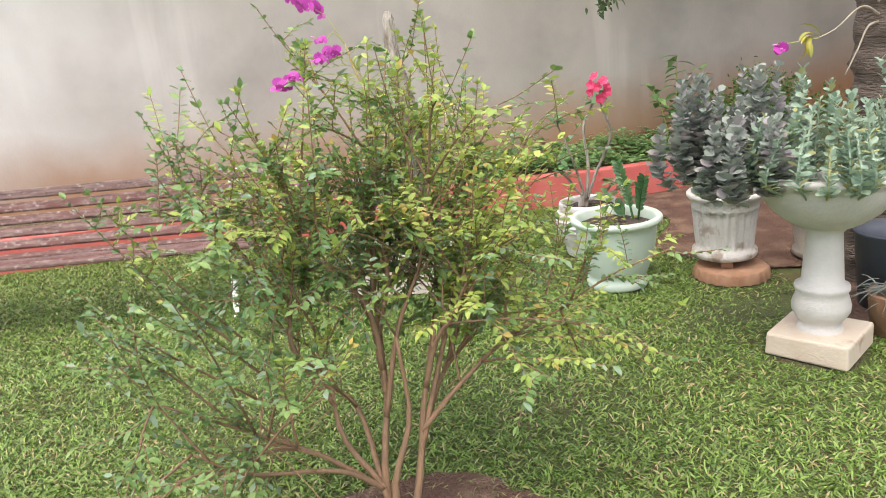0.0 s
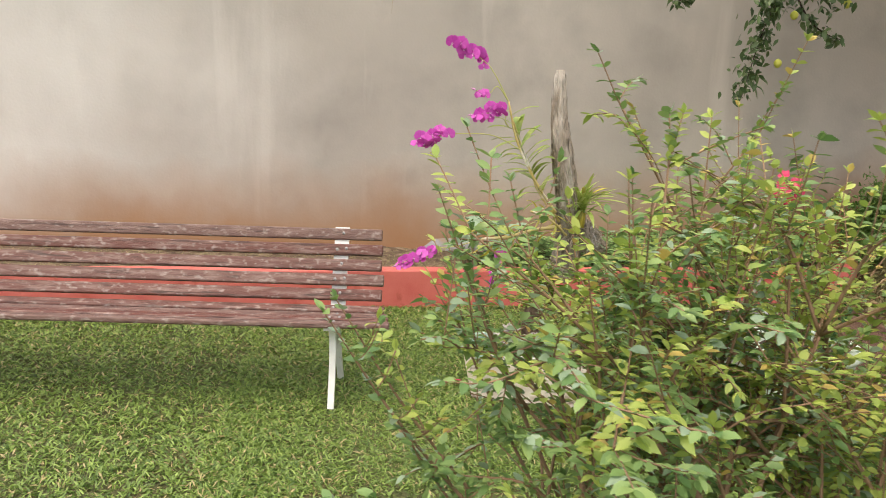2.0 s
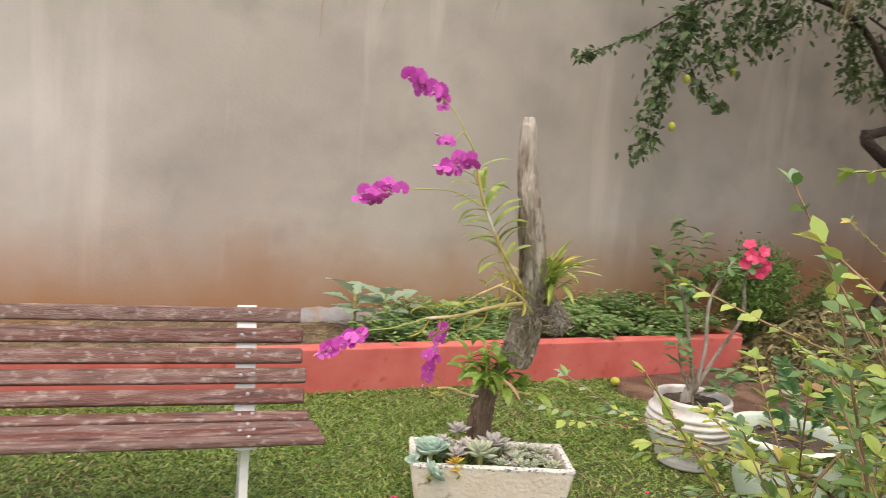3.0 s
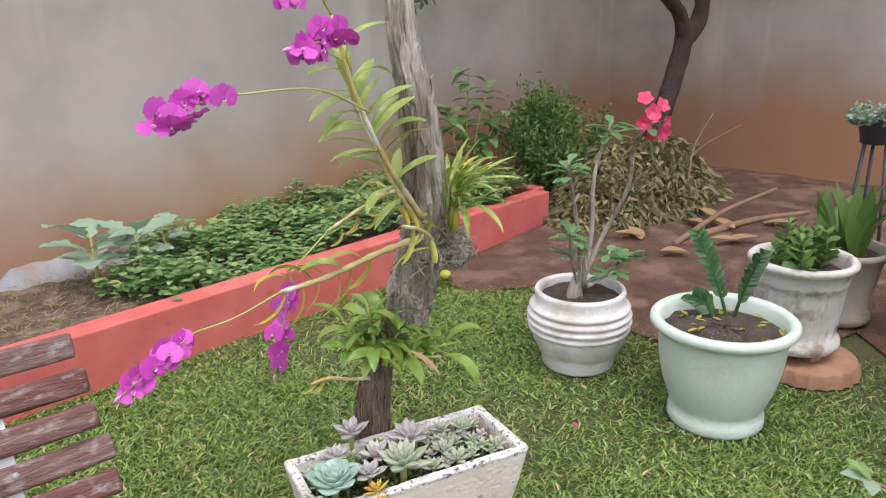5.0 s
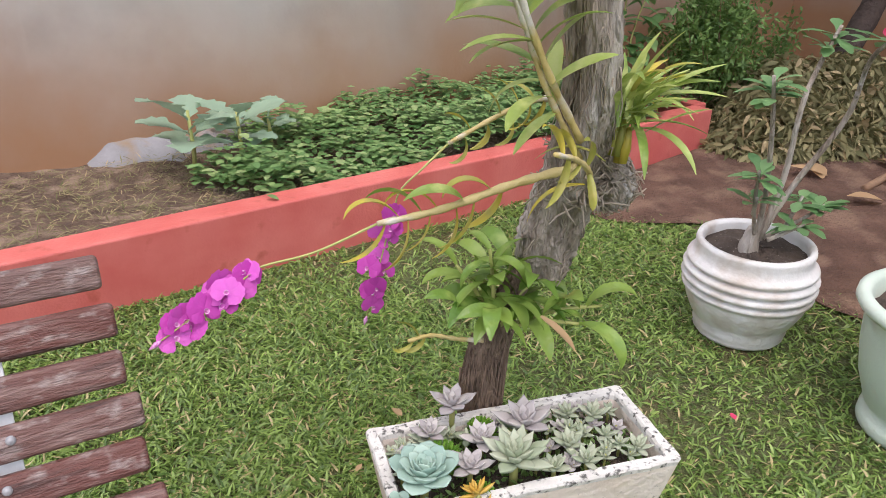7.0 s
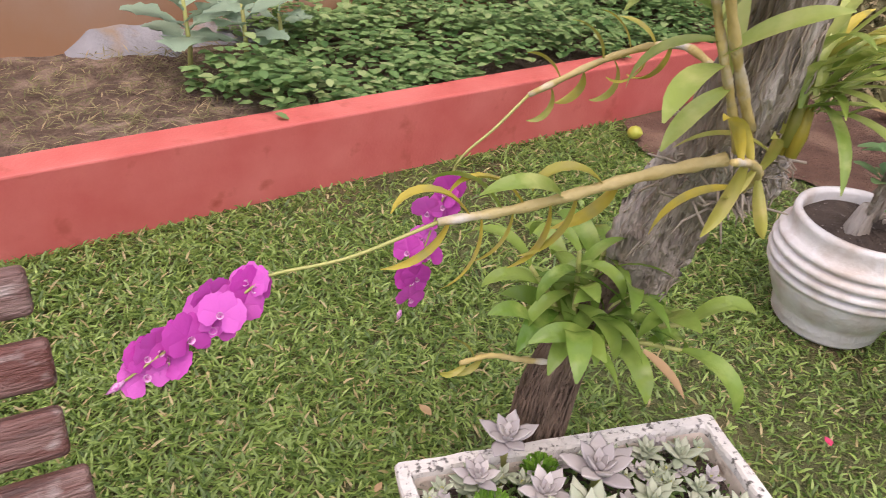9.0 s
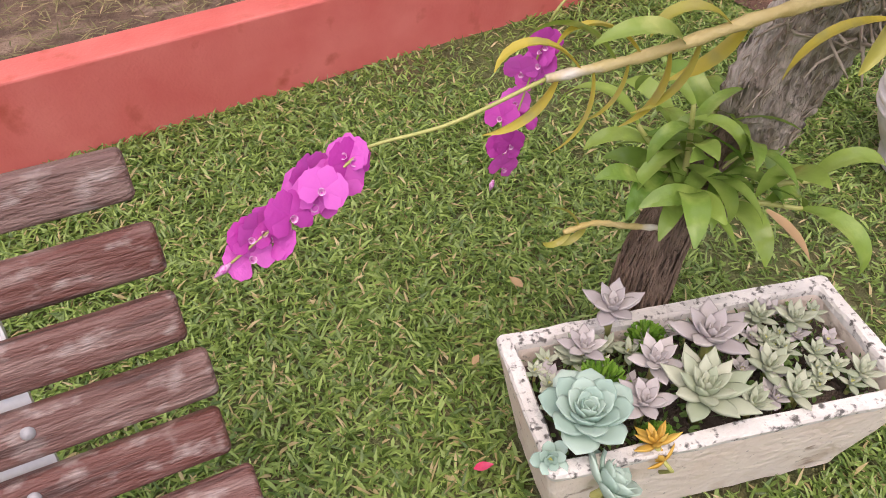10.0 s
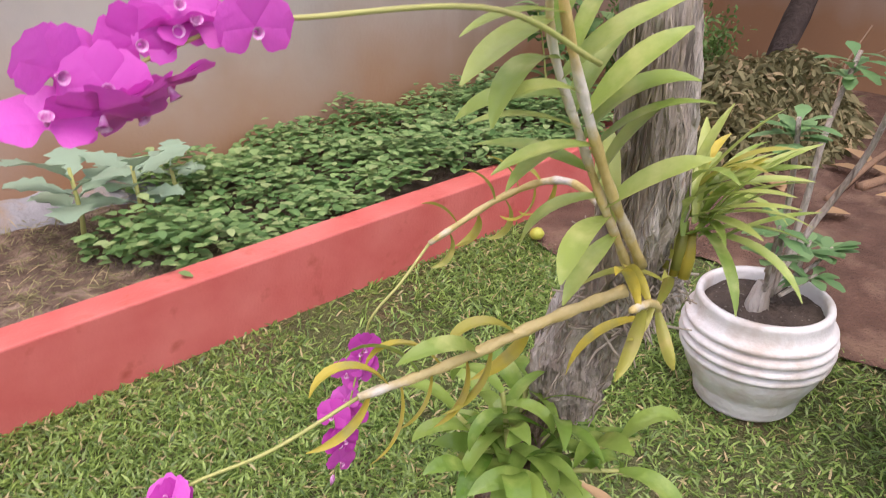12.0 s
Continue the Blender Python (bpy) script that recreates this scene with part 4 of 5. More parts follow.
# pedestal urn
UR = pose(2.10, -3.285, 0, 0, 0, -51)
urn = thing("pedestal_urn", UR.translation, "white cement urn with wide bowl on a baluster pedestal", "garden urn")
bm = box(0.36, 0.36, 0.11, 0.012)
for v in bm.verts:
    v.co += Vector((noise.noise(v.co * 20), noise.noise(v.co * 23), noise.noise(v.co * 17))) * 0.006
put("plinth", from_bm("plinth", bm, M["plinth"]), UR @ pose(0, 0, 0.052), urn, "cream painted square plinth")
put("baluster", quads("baluster", *lathe([(0.10, 0.105), (0.095, 0.125), (0.082, 0.14), (0.105, 0.165), (0.124, 0.20), (0.126, 0.23), (0.115, 0.265), (0.108, 0.29), (0.118, 0.305), (0.116, 0.322), (0.09, 0.335),
     (0.085, 0.42), (0.078, 0.52), (0.075, 0.57), (0.088, 0.585), (0.10, 0.60)], 40), M["urn"]), UR, urn)
put("bowl", quads("bowl", *lathe([(0.06, 0.585), (0.11, 0.60), (0.16, 0.625), (0.22, 0.672), (0.27, 0.735), (0.298, 0.79), (0.30, 0.81), (0.318, 0.822), (0.33, 0.838), (0.326, 0.856), (0.305, 0.86), (0.29, 0.845),
     (0.27, 0.80), (0.001, 0.79)], 56), M["urn"]), UR, urn)


def whorls(center, stems, spread, height, material, seed, size=0.05, pairs=11, lean=0.5, narrow=1.0, roots=0.06):
    """Upright stems set with paired fleshy leaves, largest near the top."""
    g = np.random.default_rng(seed)
    c = np.array(center)
    out, wood = [], []
    for s in range(stems):
        a = g.uniform(0, 6.28)
        r = spread * math.sqrt(g.random())
        b = c + [roots * r / spread * math.cos(a) * 2, roots * r / spread * math.sin(a) * 2, 0]
        h = height * g.uniform(0.55, 1.0) * (1 - 0.25 * (r / spread) ** 2)
        tip = c + [r * math.cos(a), r * math.sin(a), h]
        mid = (b + tip) / 2 + [0.3 * r * math.cos(a), 0.3 * r * math.sin(a), -0.04 * lean]
        C = curve_pts([b, mid, tip], pairs * 2)
        wood.append(tube(C, 0.005, 5))
        for i in range(int(pairs * 0.35), pairs * 2):
            f = i / (pairs * 2)
            for q in range(2):
                th_ = i * 1.57 + q * 3.14 + s
                d = np.array([math.cos(th_), math.sin(th_), 0.25 + 0.9 * max(0, f - 0.75) * 4]) + g.normal(0, 0.28, 3)
                out.append((C[i], d, size * g.uniform(0.75, 1.15) * (0.75 + 0.5 * math.sin(math.pi * min(f + 0.1, 1)))))
    B = np.array([o[0] for o in out])
    D = unit(np.array([o[1] for o in out]))
    L = np.array([o[2] for o in out])
    return blades(B, D, np.tile([0, 0, 1.0], (len(B), 1)) + g.normal(0, 0.3, (len(B), 3)), L, L * 0.44 * narrow, -0.12, 4, 0.35, 0.6, 0.45), join(wood)


def potted(name, loc, label, data, material, category="plant"):
    th = thing(name, loc, label, category)
    put("leaves", quads("leaves", *data[0], material), None, th)
    tagged(put("stemwork", quads("stemwork", *data[1], material), None, th), kind="stuff")
    return th


GREY = []
for k, (cx, cy, sp, h) in enumerate(((1.60, -3.13, 0.18, 0.56), (1.78, -3.10, 0.20, 0.64), (1.70, -3.30, 0.15, 0.42), (1.95, -3.10, 0.18, 0.58))):
    GREY.append(whorls((cx, cy, 0.74), 16, sp, h, M["grey"], 50 + k, 0.046, 13, 0.3, 1.15, 0.05))
kal = thing("kalanchoe", (1.9, -3.25, 0.80), "dense grey fleshy-leaved plant leaning out of the urn", "plant")
for V, F in (d[0] for d in GREY):
    put("leaves", quads("leaves", V, F, M["grey"]), None, kal)
for k in range(9):
    e = (1.58 + 0.05 * k, -3.12 - 0.02 * (k % 3), 0.84 + 0.03 * (k % 4))
    put("stem", quads("stem", *tube(curve_pts([(2.0, -3.27, 0.79), ((2.0 + e[0]) / 2, -3.2, 0.88), e], 12), 0.007, 6), M["stem"]), None, kal)
urn_plant = potted("urn_succulent", (2.10, -3.285, 0.80), "grey-green succulent with upright spikes spilling from the urn", whorls((2.10, -3.27, 0.78), 46, 0.38, 0.40, M["greygreen"], 6, 0.038, 12, 1.0, 0.8, 0.16), M["greygreen"])
tall = whorls((2.12, -3.22, 0.78), 9, 0.30, 0.62, M["greygreen"], 16, 0.045, 14, 0.4, 0.9, 0.16)
tagged(put("tall_growth", quads("tall_growth", *tall[0], M["greygreen"]), None, urn_plant), kind="stuff")

# desert rose
rose = thing("desert_rose", (1.613, -1.410, 0.33), "desert rose with bare grey stems, leaf tufts and pink flowers", "potted plant")
V, F = tube(curve_pts([(1.585, -1.40, 0.29), (1.58, -1.405, 0.36), (1.58, -1.41, 0.42)], 8), [0.034, 0.036, 0.036, 0.034, 0.032, 0.028, 0.025, 0.02], 12, 0.15)
put("caudex", quads("caudex", V, F, M["bark"]), None, rose)
STEMS = [[(1.60, -1.42, 0.38), (1.66, -1.47, 0.58), (1.735, -1.55, 0.82), (1.66, -1.61, 1.02), (1.622, -1.69, 1.11)], [(1.59, -1.42, 0.38), (1.53, -1.45, 0.58), (1.45, -1.47, 0.80), (1.378, -1.48, 0.98)],
         [(1.59, -1.43, 0.38), (1.605, -1.46, 0.62), (1.575, -1.48, 0.87), (1.63, -1.48, 1.0), (1.70, -1.48, 1.10)], [(1.57, -1.42, 0.40), (1.46, -1.46, 0.55), (1.41, -1.48, 0.68)], [(1.50, -1.44, 0.50), (1.43, -1.48, 0.585)],
         [(1.62, -1.43, 0.38), (1.78, -1.47, 0.43), (1.89, -1.48, 0.46)], [(1.61, -1.45, 0.38), (1.74, -1.50, 0.425)], [(1.70, -1.45, 0.40), (1.80, -1.44, 0.50)]]
for i, s in enumerate(STEMS):
    C = curve_pts(s, 18)
    put("stem", quads("stem", *tube(C, np.linspace(0.0115, 0.006, 18) if i < 3 else np.linspace(0.008, 0.005, 18), 8, 0.1, i), M["bark"]), None, rose)
    n = (9, 17, 14, 11, 9, 14, 12, 10)[i]
    a = np.arange(n) * 2.4 + rng.normal(0, 0.25, n)
    D = np.stack([np.cos(a), np.sin(a), rng.uniform(-0.15, 0.75, n)], 1)
    B = C[-1] - unit(C[-1] - C[-3]) * rng.uniform(0, 0.09 if i in (1, 2) else 0.05, n)[:, None]
    put("leaf_tuft", quads("leaf_tuft", *blades(B, D, np.tile([0, 0, 1.0], (n, 1)), rng.uniform(0.075, 0.115, n), 0.0205, 0.22, 6, 0.16, 0.66, 0.35), M["roseleaf"]), None, rose)
a5 = np.radians(np.arange(5) * 72)
V, F = blades(np.zeros((5, 3)), np.stack([np.cos(a5), np.sin(a5), np.full(5, 0.35)], 1), np.tile([0, 0, 1.0], (5, 1)), 0.034, 0.0155, 0.0, 4, 0.1, 0.6, 0.3)
PINK = quads("flower", V, F, M["rosepetal"])
for d in ((0, 0, 0), (0.045, -0.03, -0.03), (-0.04, 0.01, -0.025), (0.0, -0.05, -0.06), (0.06, 0.02, -0.01), (-0.01, 0.03, 0.06), (0.03, -0.02, 0.035), (-0.05, -0.03, 0.02), (0.02, 0.01, -0.07)):
    q = Vector((-0.6 + d[0] * 12, -0.7 + d[1] * 8, 0.25 + d[2] * 9)).normalized().to_track_quat("Z", "Y").to_matrix().to_4x4()
    put("flower", PINK, Matrix.Translation((1.605 + d[0], -1.71 + d[1], 1.15 + d[2])) @ q @ pose(0, 0, 0, 0, 0, d[0] * 900), rose)

# zz-like shoots in the mint pot
zz = thing("zz_plant", (1.563, -2.085, 0.37), "young dark green glossy shoots in the mint-green pot", "potted plant")
ZLEAF = arched_leaf(M["zzleaf"], 0.05, 0.0125, 30, 0.25, 5)
for root, tip in (((1.69, -2.05, 0.385), (1.644, -1.915, 0.701)), ((1.71, -2.0599999999999996, 0.385), (1.721, -2.14, 0.643)), ((1.65, -2.02, 0.385), (1.624, -1.925, 0.452))):
    root, tip = np.array(root), np.array(tip)
    C = curve_pts([root - [0, 0, 0.03], root * 0.55 + tip * 0.45 + [0, 0, 0.015], tip], 16)
    put("shoot", quads("shoot", *tube(C, np.linspace(0.008, 0.003, 16), 6), M["zzleaf"]), None, zz)
    across = unit(np.cross(tip - root, [0.65, 0.75, 0]))
    for i in range(4, 16):
        for sd in (1, -1):
            d = Vector(unit(unit(tip - root) * 0.75 + across * sd + rng.normal(0, 0.12, 3)))
            m = Matrix.Translation(C[i] + unit(tip - root) * 0.004 * sd) @ Matrix((d, Vector((-0.65, -0.7, 0.4)).cross(d).normalized(), d.cross(Vector((-0.65, -0.7, 0.4)).cross(d)).normalized())).transposed().to_4x4()
            put("leaf", ZLEAF, m @ Matrix.Scale(0.7 + 0.35 * math.sin((i - 3) / 12 * 2.6), 4), zz)
n = 22
a, r = rng.uniform(0, 6.28, n), 0.21 * np.sqrt(rng.random(n))
B = np.stack([1.563 + r * np.cos(a), -2.085 + r * np.sin(a), np.full(n, 0.385)], 1)
tagged(put("leaf_litter", quads("leaf_litter", *blades(B, rand_unit(n) * [1, 1, 0.3], np.tile([0, 0, 1.0], (n, 1)), 0.045, 0.01, 0.1, 3), M["orchidold"])), "fallen yellowish leaves on the soil of the mint pot", "leaf litter", kind="stuff")

# broad leaves in the grey pot and beside the fluted pot
broad = thing("broadleaf_plant", (2.86, -2.12, 0.37), "green plant with upright paddle leaves in the grey pot", "potted plant")
for k in range(16):
    b = np.array([2.86, -2.12, 0.36]) + [rng.uniform(-0.09, 0.09), rng.uniform(-0.09, 0.09), 0]
    put("leaf", one_leaf(M["fine"], rng.uniform(0.28, 0.48), 0.045, rng.uniform(0.0, 0.35)), Matrix.Translation(b) @ pose(0, 0, 0, 0, -rng.uniform(38, 80), rng.uniform(0, 360)), broad)
potted("young_weeds", (2.224, -2.133, 0.45), "sparse small green shoots in the fluted pot", whorls((2.22, -2.14, 0.44), 9, 0.14, 0.24, M["fine"], 9, 0.055, 6, 0.3, 0.8), M["fine"])

# small dark pot on a wire stand
stand = thing("plant_stand", (4.2, -1.86, 0), "small dark plastic pot with trailing succulent on a thin stand", "plant stand")
put("pot", quads("pot", *lathe([(0.001, 0.70), (0.085, 0.70), (0.11, 0.84), (0.118, 0.845), (0.11, 0.85), (0.10, 0.83), (0.001, 0.82)], 24), M["darkpot"]), pose(4.2, -1.86, 0), stand, "dark grey plastic pot")
for k in range(3):
    a = radians(120 * k + 20)
    put("leg", quads("leg", *tube([(4.2 + 0.07 * math.cos(a), -1.86 + 0.07 * math.sin(a), 0.70), (4.2 + 0.12 * math.cos(a), -1.86 + 0.12 * math.sin(a), 0.0)], 0.011, 8), M["darkpot"]), None, stand)
d = whorls((4.2, -1.86, 0.82), 18, 0.17, 0.14, M["greygreen"], 19, 0.04, 7)
put("plant", quads("plant", *d[0], M["greygreen"]), None, stand)

# ---- shrub in the lawn ----
shrub = thing("shrub", (0.07, -4.22, 0), "open leafy shrub with several stems and yellow-green new growth", "shrub")
g = np.random.default_rng(21)
wood, tips = [], []
base = np.array([0.07, -4.22, 0.0])
heart = np.array([0.03, -3.86, 0.0])
MAIN = [(-0.60, -0.42, 0.66), (-0.36, -0.06, 0.98), (-0.14, -0.20, 1.08), (0.04, 0.20, 1.16), (0.26, -0.14, 1.14), (0.50, 0.10, 1.04), (-0.50, -0.52, 0.54), (0.42, 0.34, 0.98), (0.36, -0.30, 0.86), (0.02, 0.38, 0.92), (0.70, -0.10, 0.66), (0.60, 0.36, 0.72), (-0.22, 0.24, 0.74), (0.14, 0.06, 1.2)]
LEADERS = [(-0.16, 0.14, 0.62), (-0.02, 0.22, 0.82), (0.20, 0.18, 0.72), (0.06, 0.08, 0.70)]
forks = []
for k, d in enumerate(LEADERS):
    C = curve_pts([base + [0.016 * (k - 1.5), 0.012 * (k % 2), -0.03], base + np.array(d) * [0.30, 0.3, 0.3] + [0.02 * (-1) ** k, 0, 0], base + np.array(d) * [0.75, 0.7, 0.62] - [0.025 * (-1) ** k, 0, 0], base + d], 12)
    put("stem", quads("stem", *tube(C, np.linspace(0.0155, 0.005, 12), 9, 0.3, k), M["twig"]), None, shrub)
    forks.append(C)
for k, d in enumerate(MAIN):
    d = np.array(d)
    lead = forks[0 if d[0] < -0.2 else 2 if d[0] > 0.35 else 1 if d[2] > 0.8 else 3]
    s = lead[int(4 + (k * 5) % 6)]
    e = heart + d
    v = e - s
    C = curve_pts([s, s + v * [0.30, 0.30, 0.40] + g.normal(0, 0.015, 3), s + v * [0.66, 0.66, 0.70] + g.normal(0, 0.035, 3), e], 20)
    put("stem", quads("stem", *tube(C, np.linspace(0.0105, 0.003, 20), 7, 0.15, k), M["twig"]), None, shrub)
    for j in range(11):
        i = int(g.integers(6, 20))
        o = unit(d * [0.8, 0.8, 0.35] + g.normal(0, 0.55, 3))
        L = g.uniform(0.22, 0.46)
        e = C[i] + o * L + [0, 0, g.uniform(-0.06, 0.10)]
        if e[2] < 0.58 and abs(e[0] - 0.07) < 0.42:
            continue
        C2 = curve_pts([C[i], C[i] + o * L * 0.5 + [0, 0, 0.05], e], 12)
        wood.append(tube(C2, np.linspace(0.0048, 0.002, 12), 5))
        tips.append(C2)
        for q in range(6):
            i2 = int(g.integers(3, 12))
            o2 = unit(o + g.normal(0, 0.7, 3) + [0, 0, 0.25])
            L2 = g.uniform(0.12, 0.26)
            C3 = curve_pts([C2[i2], C2[i2] + o2 * L2 * 0.5, C2[i2] + o2 * L2 + [0, 0, g.uniform(-0.05, 0.03)]], 9)
            tips.append(C3)
            wood.append(tube(C3, 0.0016, 4))
old = np.array([0.03, -3.80, 0.0])
for e in ((-0.36, 0.05, 1.42), (0.05, 0.1, 1.46), (-0.18, 0.2, 1.36), (0.22, 0.05, 1.34), (-0.52, -0.05, 1.22), (0.48, 0.05, 1.12), (0.72, 0.2, 0.95), (-0.62, -0.30, 1.0), (0.35, 0.3, 1.22), (-0.50, -0.10, 1.34), (-0.55, -0.20, 1.43), (-0.76, -0.34, 1.24), (-0.74, -0.20, 1.22), (-0.68, -0.62, 1.05), (-0.30, -0.35, 1.3), (0.34, 0.0, 1.36), (0.46, 0.10, 1.22), (0.30, -0.12, 1.34), (0.22, 0.08, 1.5), (0.10, -0.1, 1.42), (-0.08, 0.05, 1.44), (0.13, 0.12, 1.57), (0.18, 0.02, 1.5), (0.26, 0.05, 1.46)):
    e = np.array(e)
    C2 = curve_pts([heart + e * [0.5, 0.5, 0.55], (heart + old) / 2 + e * [0.8, 0.8, 0.8], old + e], 26)
    wood.append(tube(C2, np.linspace(0.0045, 0.0015, 26), 5))
    tips += [C2[6:]]
    for q in range(7):
        i2 = int(g.integers(3, 21))
        o2 = unit(g.normal(0, 0.8, 3) + [0, 0, 0.5])
        L2 = g.uniform(0.09, 0.22) * (1.15 - i2 / 30)
        C3 = curve_pts([C2[i2], C2[i2] + o2 * L2 * 0.5, C2[i2] + o2 * L2 + [0, 0, 0.02]], 9)
        tips.append(C3)
        wood.append(tube(C3, 0.0015, 4))
tagged(put("twigwork", quads("twigwork", *join(wood), M["twig"]), None, shrub, "slender brown branching twigs"), kind="stuff")
sprays = {"leaves": [[], []], "new_growth": [[], []]}
for C in tips:
    fresh = g.random() < min(0.75, 0.13 + 0.36 * (C[-1][2] > 1.0) + 0.32 * (C[-1][0] > 0.2) - 0.1 * (C[-1][0] < -0.3))
    B, D = sprays["new_growth" if fresh else "leaves"]
    T = unit(np.gradient(C, axis=0))
    # leaflets in pairs, flat to both sides of the twig
    step = max(1, int(round(0.019 / max(np.linalg.norm(C[1] - C[0]), 1e-4))))
    for i in range(1, len(C), step):
        side = unit(np.cross(T[i], [0.1, 0.2, 1]))
        for s in (1, -1):
            B.append(C[i])
            D.append(unit(T[i] * 0.65 + side * s + g.normal(0, 0.22, 3)))
    B += [C[-1]] * 2
    D += [unit(T[-1] + g.normal(0, 0.3, 3)) for _ in range(2)]
for name, (B, D) in sprays.items():
    B, D = np.array(B), np.array(D)
    n = len(B)
    bare = (B[:, 2] < 0.62) & (abs(B[:, 0] - 0.07) < 0.36) & (B[:, 1] < -3.5)
    bare |= (B[:, 2] < 0.60) & (g.random(n) < 0.4)
    B, D = B[~bare], D[~bare]
    n = len(B)
    L = g.uniform(0.020, 0.038, n)
    put(name, quads(name, *blades(B, D, unit(np.tile([0, 0, 1.0], (n, 1)) + g.normal(0, 0.3, (n, 3))), L, L * 0.27, g.uniform(0, 0.4, n), 3, 0.22, 0.48), M["bush" if name == "leaves" else "newleaf"]), None, shrub,
        "yellow-green young leaflets" if name == "new_growth" else "")


def mulch(a, b):
    r = a * (0.46 + 0.09 * noise.noise((math.cos(b * 6.283) * 2.5, math.sin(b * 6.283) * 2.5, 0)) + 0.05 * noise.noise((math.cos(b * 6.283) * 9, math.sin(b * 6.283) * 9, 4)))
    x, y = 0.13 + r * math.cos(b * 6.283), -4.22 + r * 0.85 * math.sin(b * 6.283)
    return (x, y, 0.016 * (1 - a) + 0.004 + 0.012 * noise.noise((x * 14, y * 14, 0)) * (1 - a))


sheet("mulch_ring", mulch, 20, 60, M["redsoil"], "ring of bare reddish-brown soil round the shrub", "soil")
n = 500
a, r = g.uniform(0, 6.28, n), 0.46 * np.sqrt(g.random(n))
B = np.stack([0.13 + r * np.cos(a), -4.22 + 0.85 * r * np.sin(a), np.full(n, 0.022)], 1)
tagged(put("dry_bits", quads("dry_bits", *blades(B, rand_unit(n) * [1, 1, 0.15], np.tile([0, 0, 1.0], (n, 1)), g.uniform(0.02, 0.05, n), 0.003, 0.05, 2), M["litter"])), "dry clippings scattered on the soil round the shrub", "litter", kind="stuff")

# ---- plants in the raised bed ----
n = 9000
x = g.uniform(0.26, 3.3, n)
y = g.uniform(0.06, 1.14, n)
keep = (x > 0.36 + 0.10 * np.sin(y * 9) + 0.30 * (y > 0.6)) & ((y > 0.15) | (np.sin(x * 7) + np.sin(x * 3.1) > 0.9))
x, y = x[keep], y[keep]
n = len(x)
hump = 0.11 + 0.06 * np.sin(x * 4.3) * np.sin(y * 6) + 0.035 * np.sin(x * 11 + y * 5) + 0.03 * np.sin(x * 23 + 2) * np.sin(y * 19)
B = np.stack([x, y, 0.20 + hump * g.uniform(0.25, 1.15, n) + 0.05 * (x > 1.4)], 1)
a = g.uniform(0, 6.28, n)
D = np.stack([np.cos(a), np.sin(a), g.uniform(-0.1, 0.5, n)], 1)
L = g.uniform(0.032, 0.060, n)
tagged(put("mint_groundcover", quads("mint_groundcover", *blades(B, D, np.tile([0, 0, 1.0], (n, 1)), L, L * 0.40, 0.25, 3, 0.15, 0.5, 0.2), M["cover"])), "dense low green mint filling the raised bed", "groundcover", kind="stuff")


n = 5200
B = np.stack([g.uniform(-3.5, 0.9, n), g.uniform(0.15, 1.05, n), np.full(n, 0.215)], 1)
L = g.uniform(0.03, 0.09, n)
tagged(put("bed_litter", quads("bed_litter", *blades(B, rand_unit(n) * [1, 1, 0.15], np.tile([0, 0, 1.0], (n, 1)), L, 0.003, 0.05, 2), M["litter"])), "dry clippings strewn on the soil of the bed", "litter", kind="stuff")


def collard_leaf(L, Wd):
    """A lobed cabbage-like leaf along +x."""
    nx, ny = 12, 8
    V, F = [], []
    for i in range(nx + 1):
        s = i / nx
        w = Wd * (0.07 if s < 0.22 else (math.sin(math.pi * min(1, (s - 0.2) / 0.82)) ** 0.6) * (1 + 0.28 * math.sin(s * 27)))
        for j in range(ny + 1):
            t = j / ny * 2 - 1
            V.append((L * s, w * t, 0.16 * L * s - 0.30 * L * s ** 2.4 + 0.10 * w * t * t + 0.02 * L * math.sin(7 * t + s * 15) * abs(t)))
    for i in range(nx):
        for j in range(ny):
            q = i * (ny + 1) + j
            F.append((q, q + 1, q + ny + 2, q + ny + 1))
    return quads("leaf", V, np.array(F), M["collard"])


CL = [collard_leaf(0.30, 0.085), collard_leaf(0.24, 0.075)]
for cx, cy, s, kk in ((0.36, 0.74, 1.0, 7), (0.57, 0.68, 0.95, 7), (0.76, 0.76, 0.75, 5)):
    cp = thing("collard_plant", (cx, cy, 0.19), "grey-green cabbage-leaved plant in the raised bed", "vegetable", "collards in the bed")
    put("stalk", quads("stalk", *tube([(cx, cy, 0.17), (cx + 0.01, cy, 0.3), (cx, cy, 0.40 * s + 0.10)], [0.012, 0.01, 0.007], 7), M["stem"]), None, cp)
    for k in range(kk):
        put("leaf", CL[k % 2], pose(cx, cy, 0.32 + 0.022 * k, 0, -12 - 4.0 * k, k * 137 + cx * 300) @ Matrix.Scale(s * g.uniform(0.75, 1.1), 4), cp)

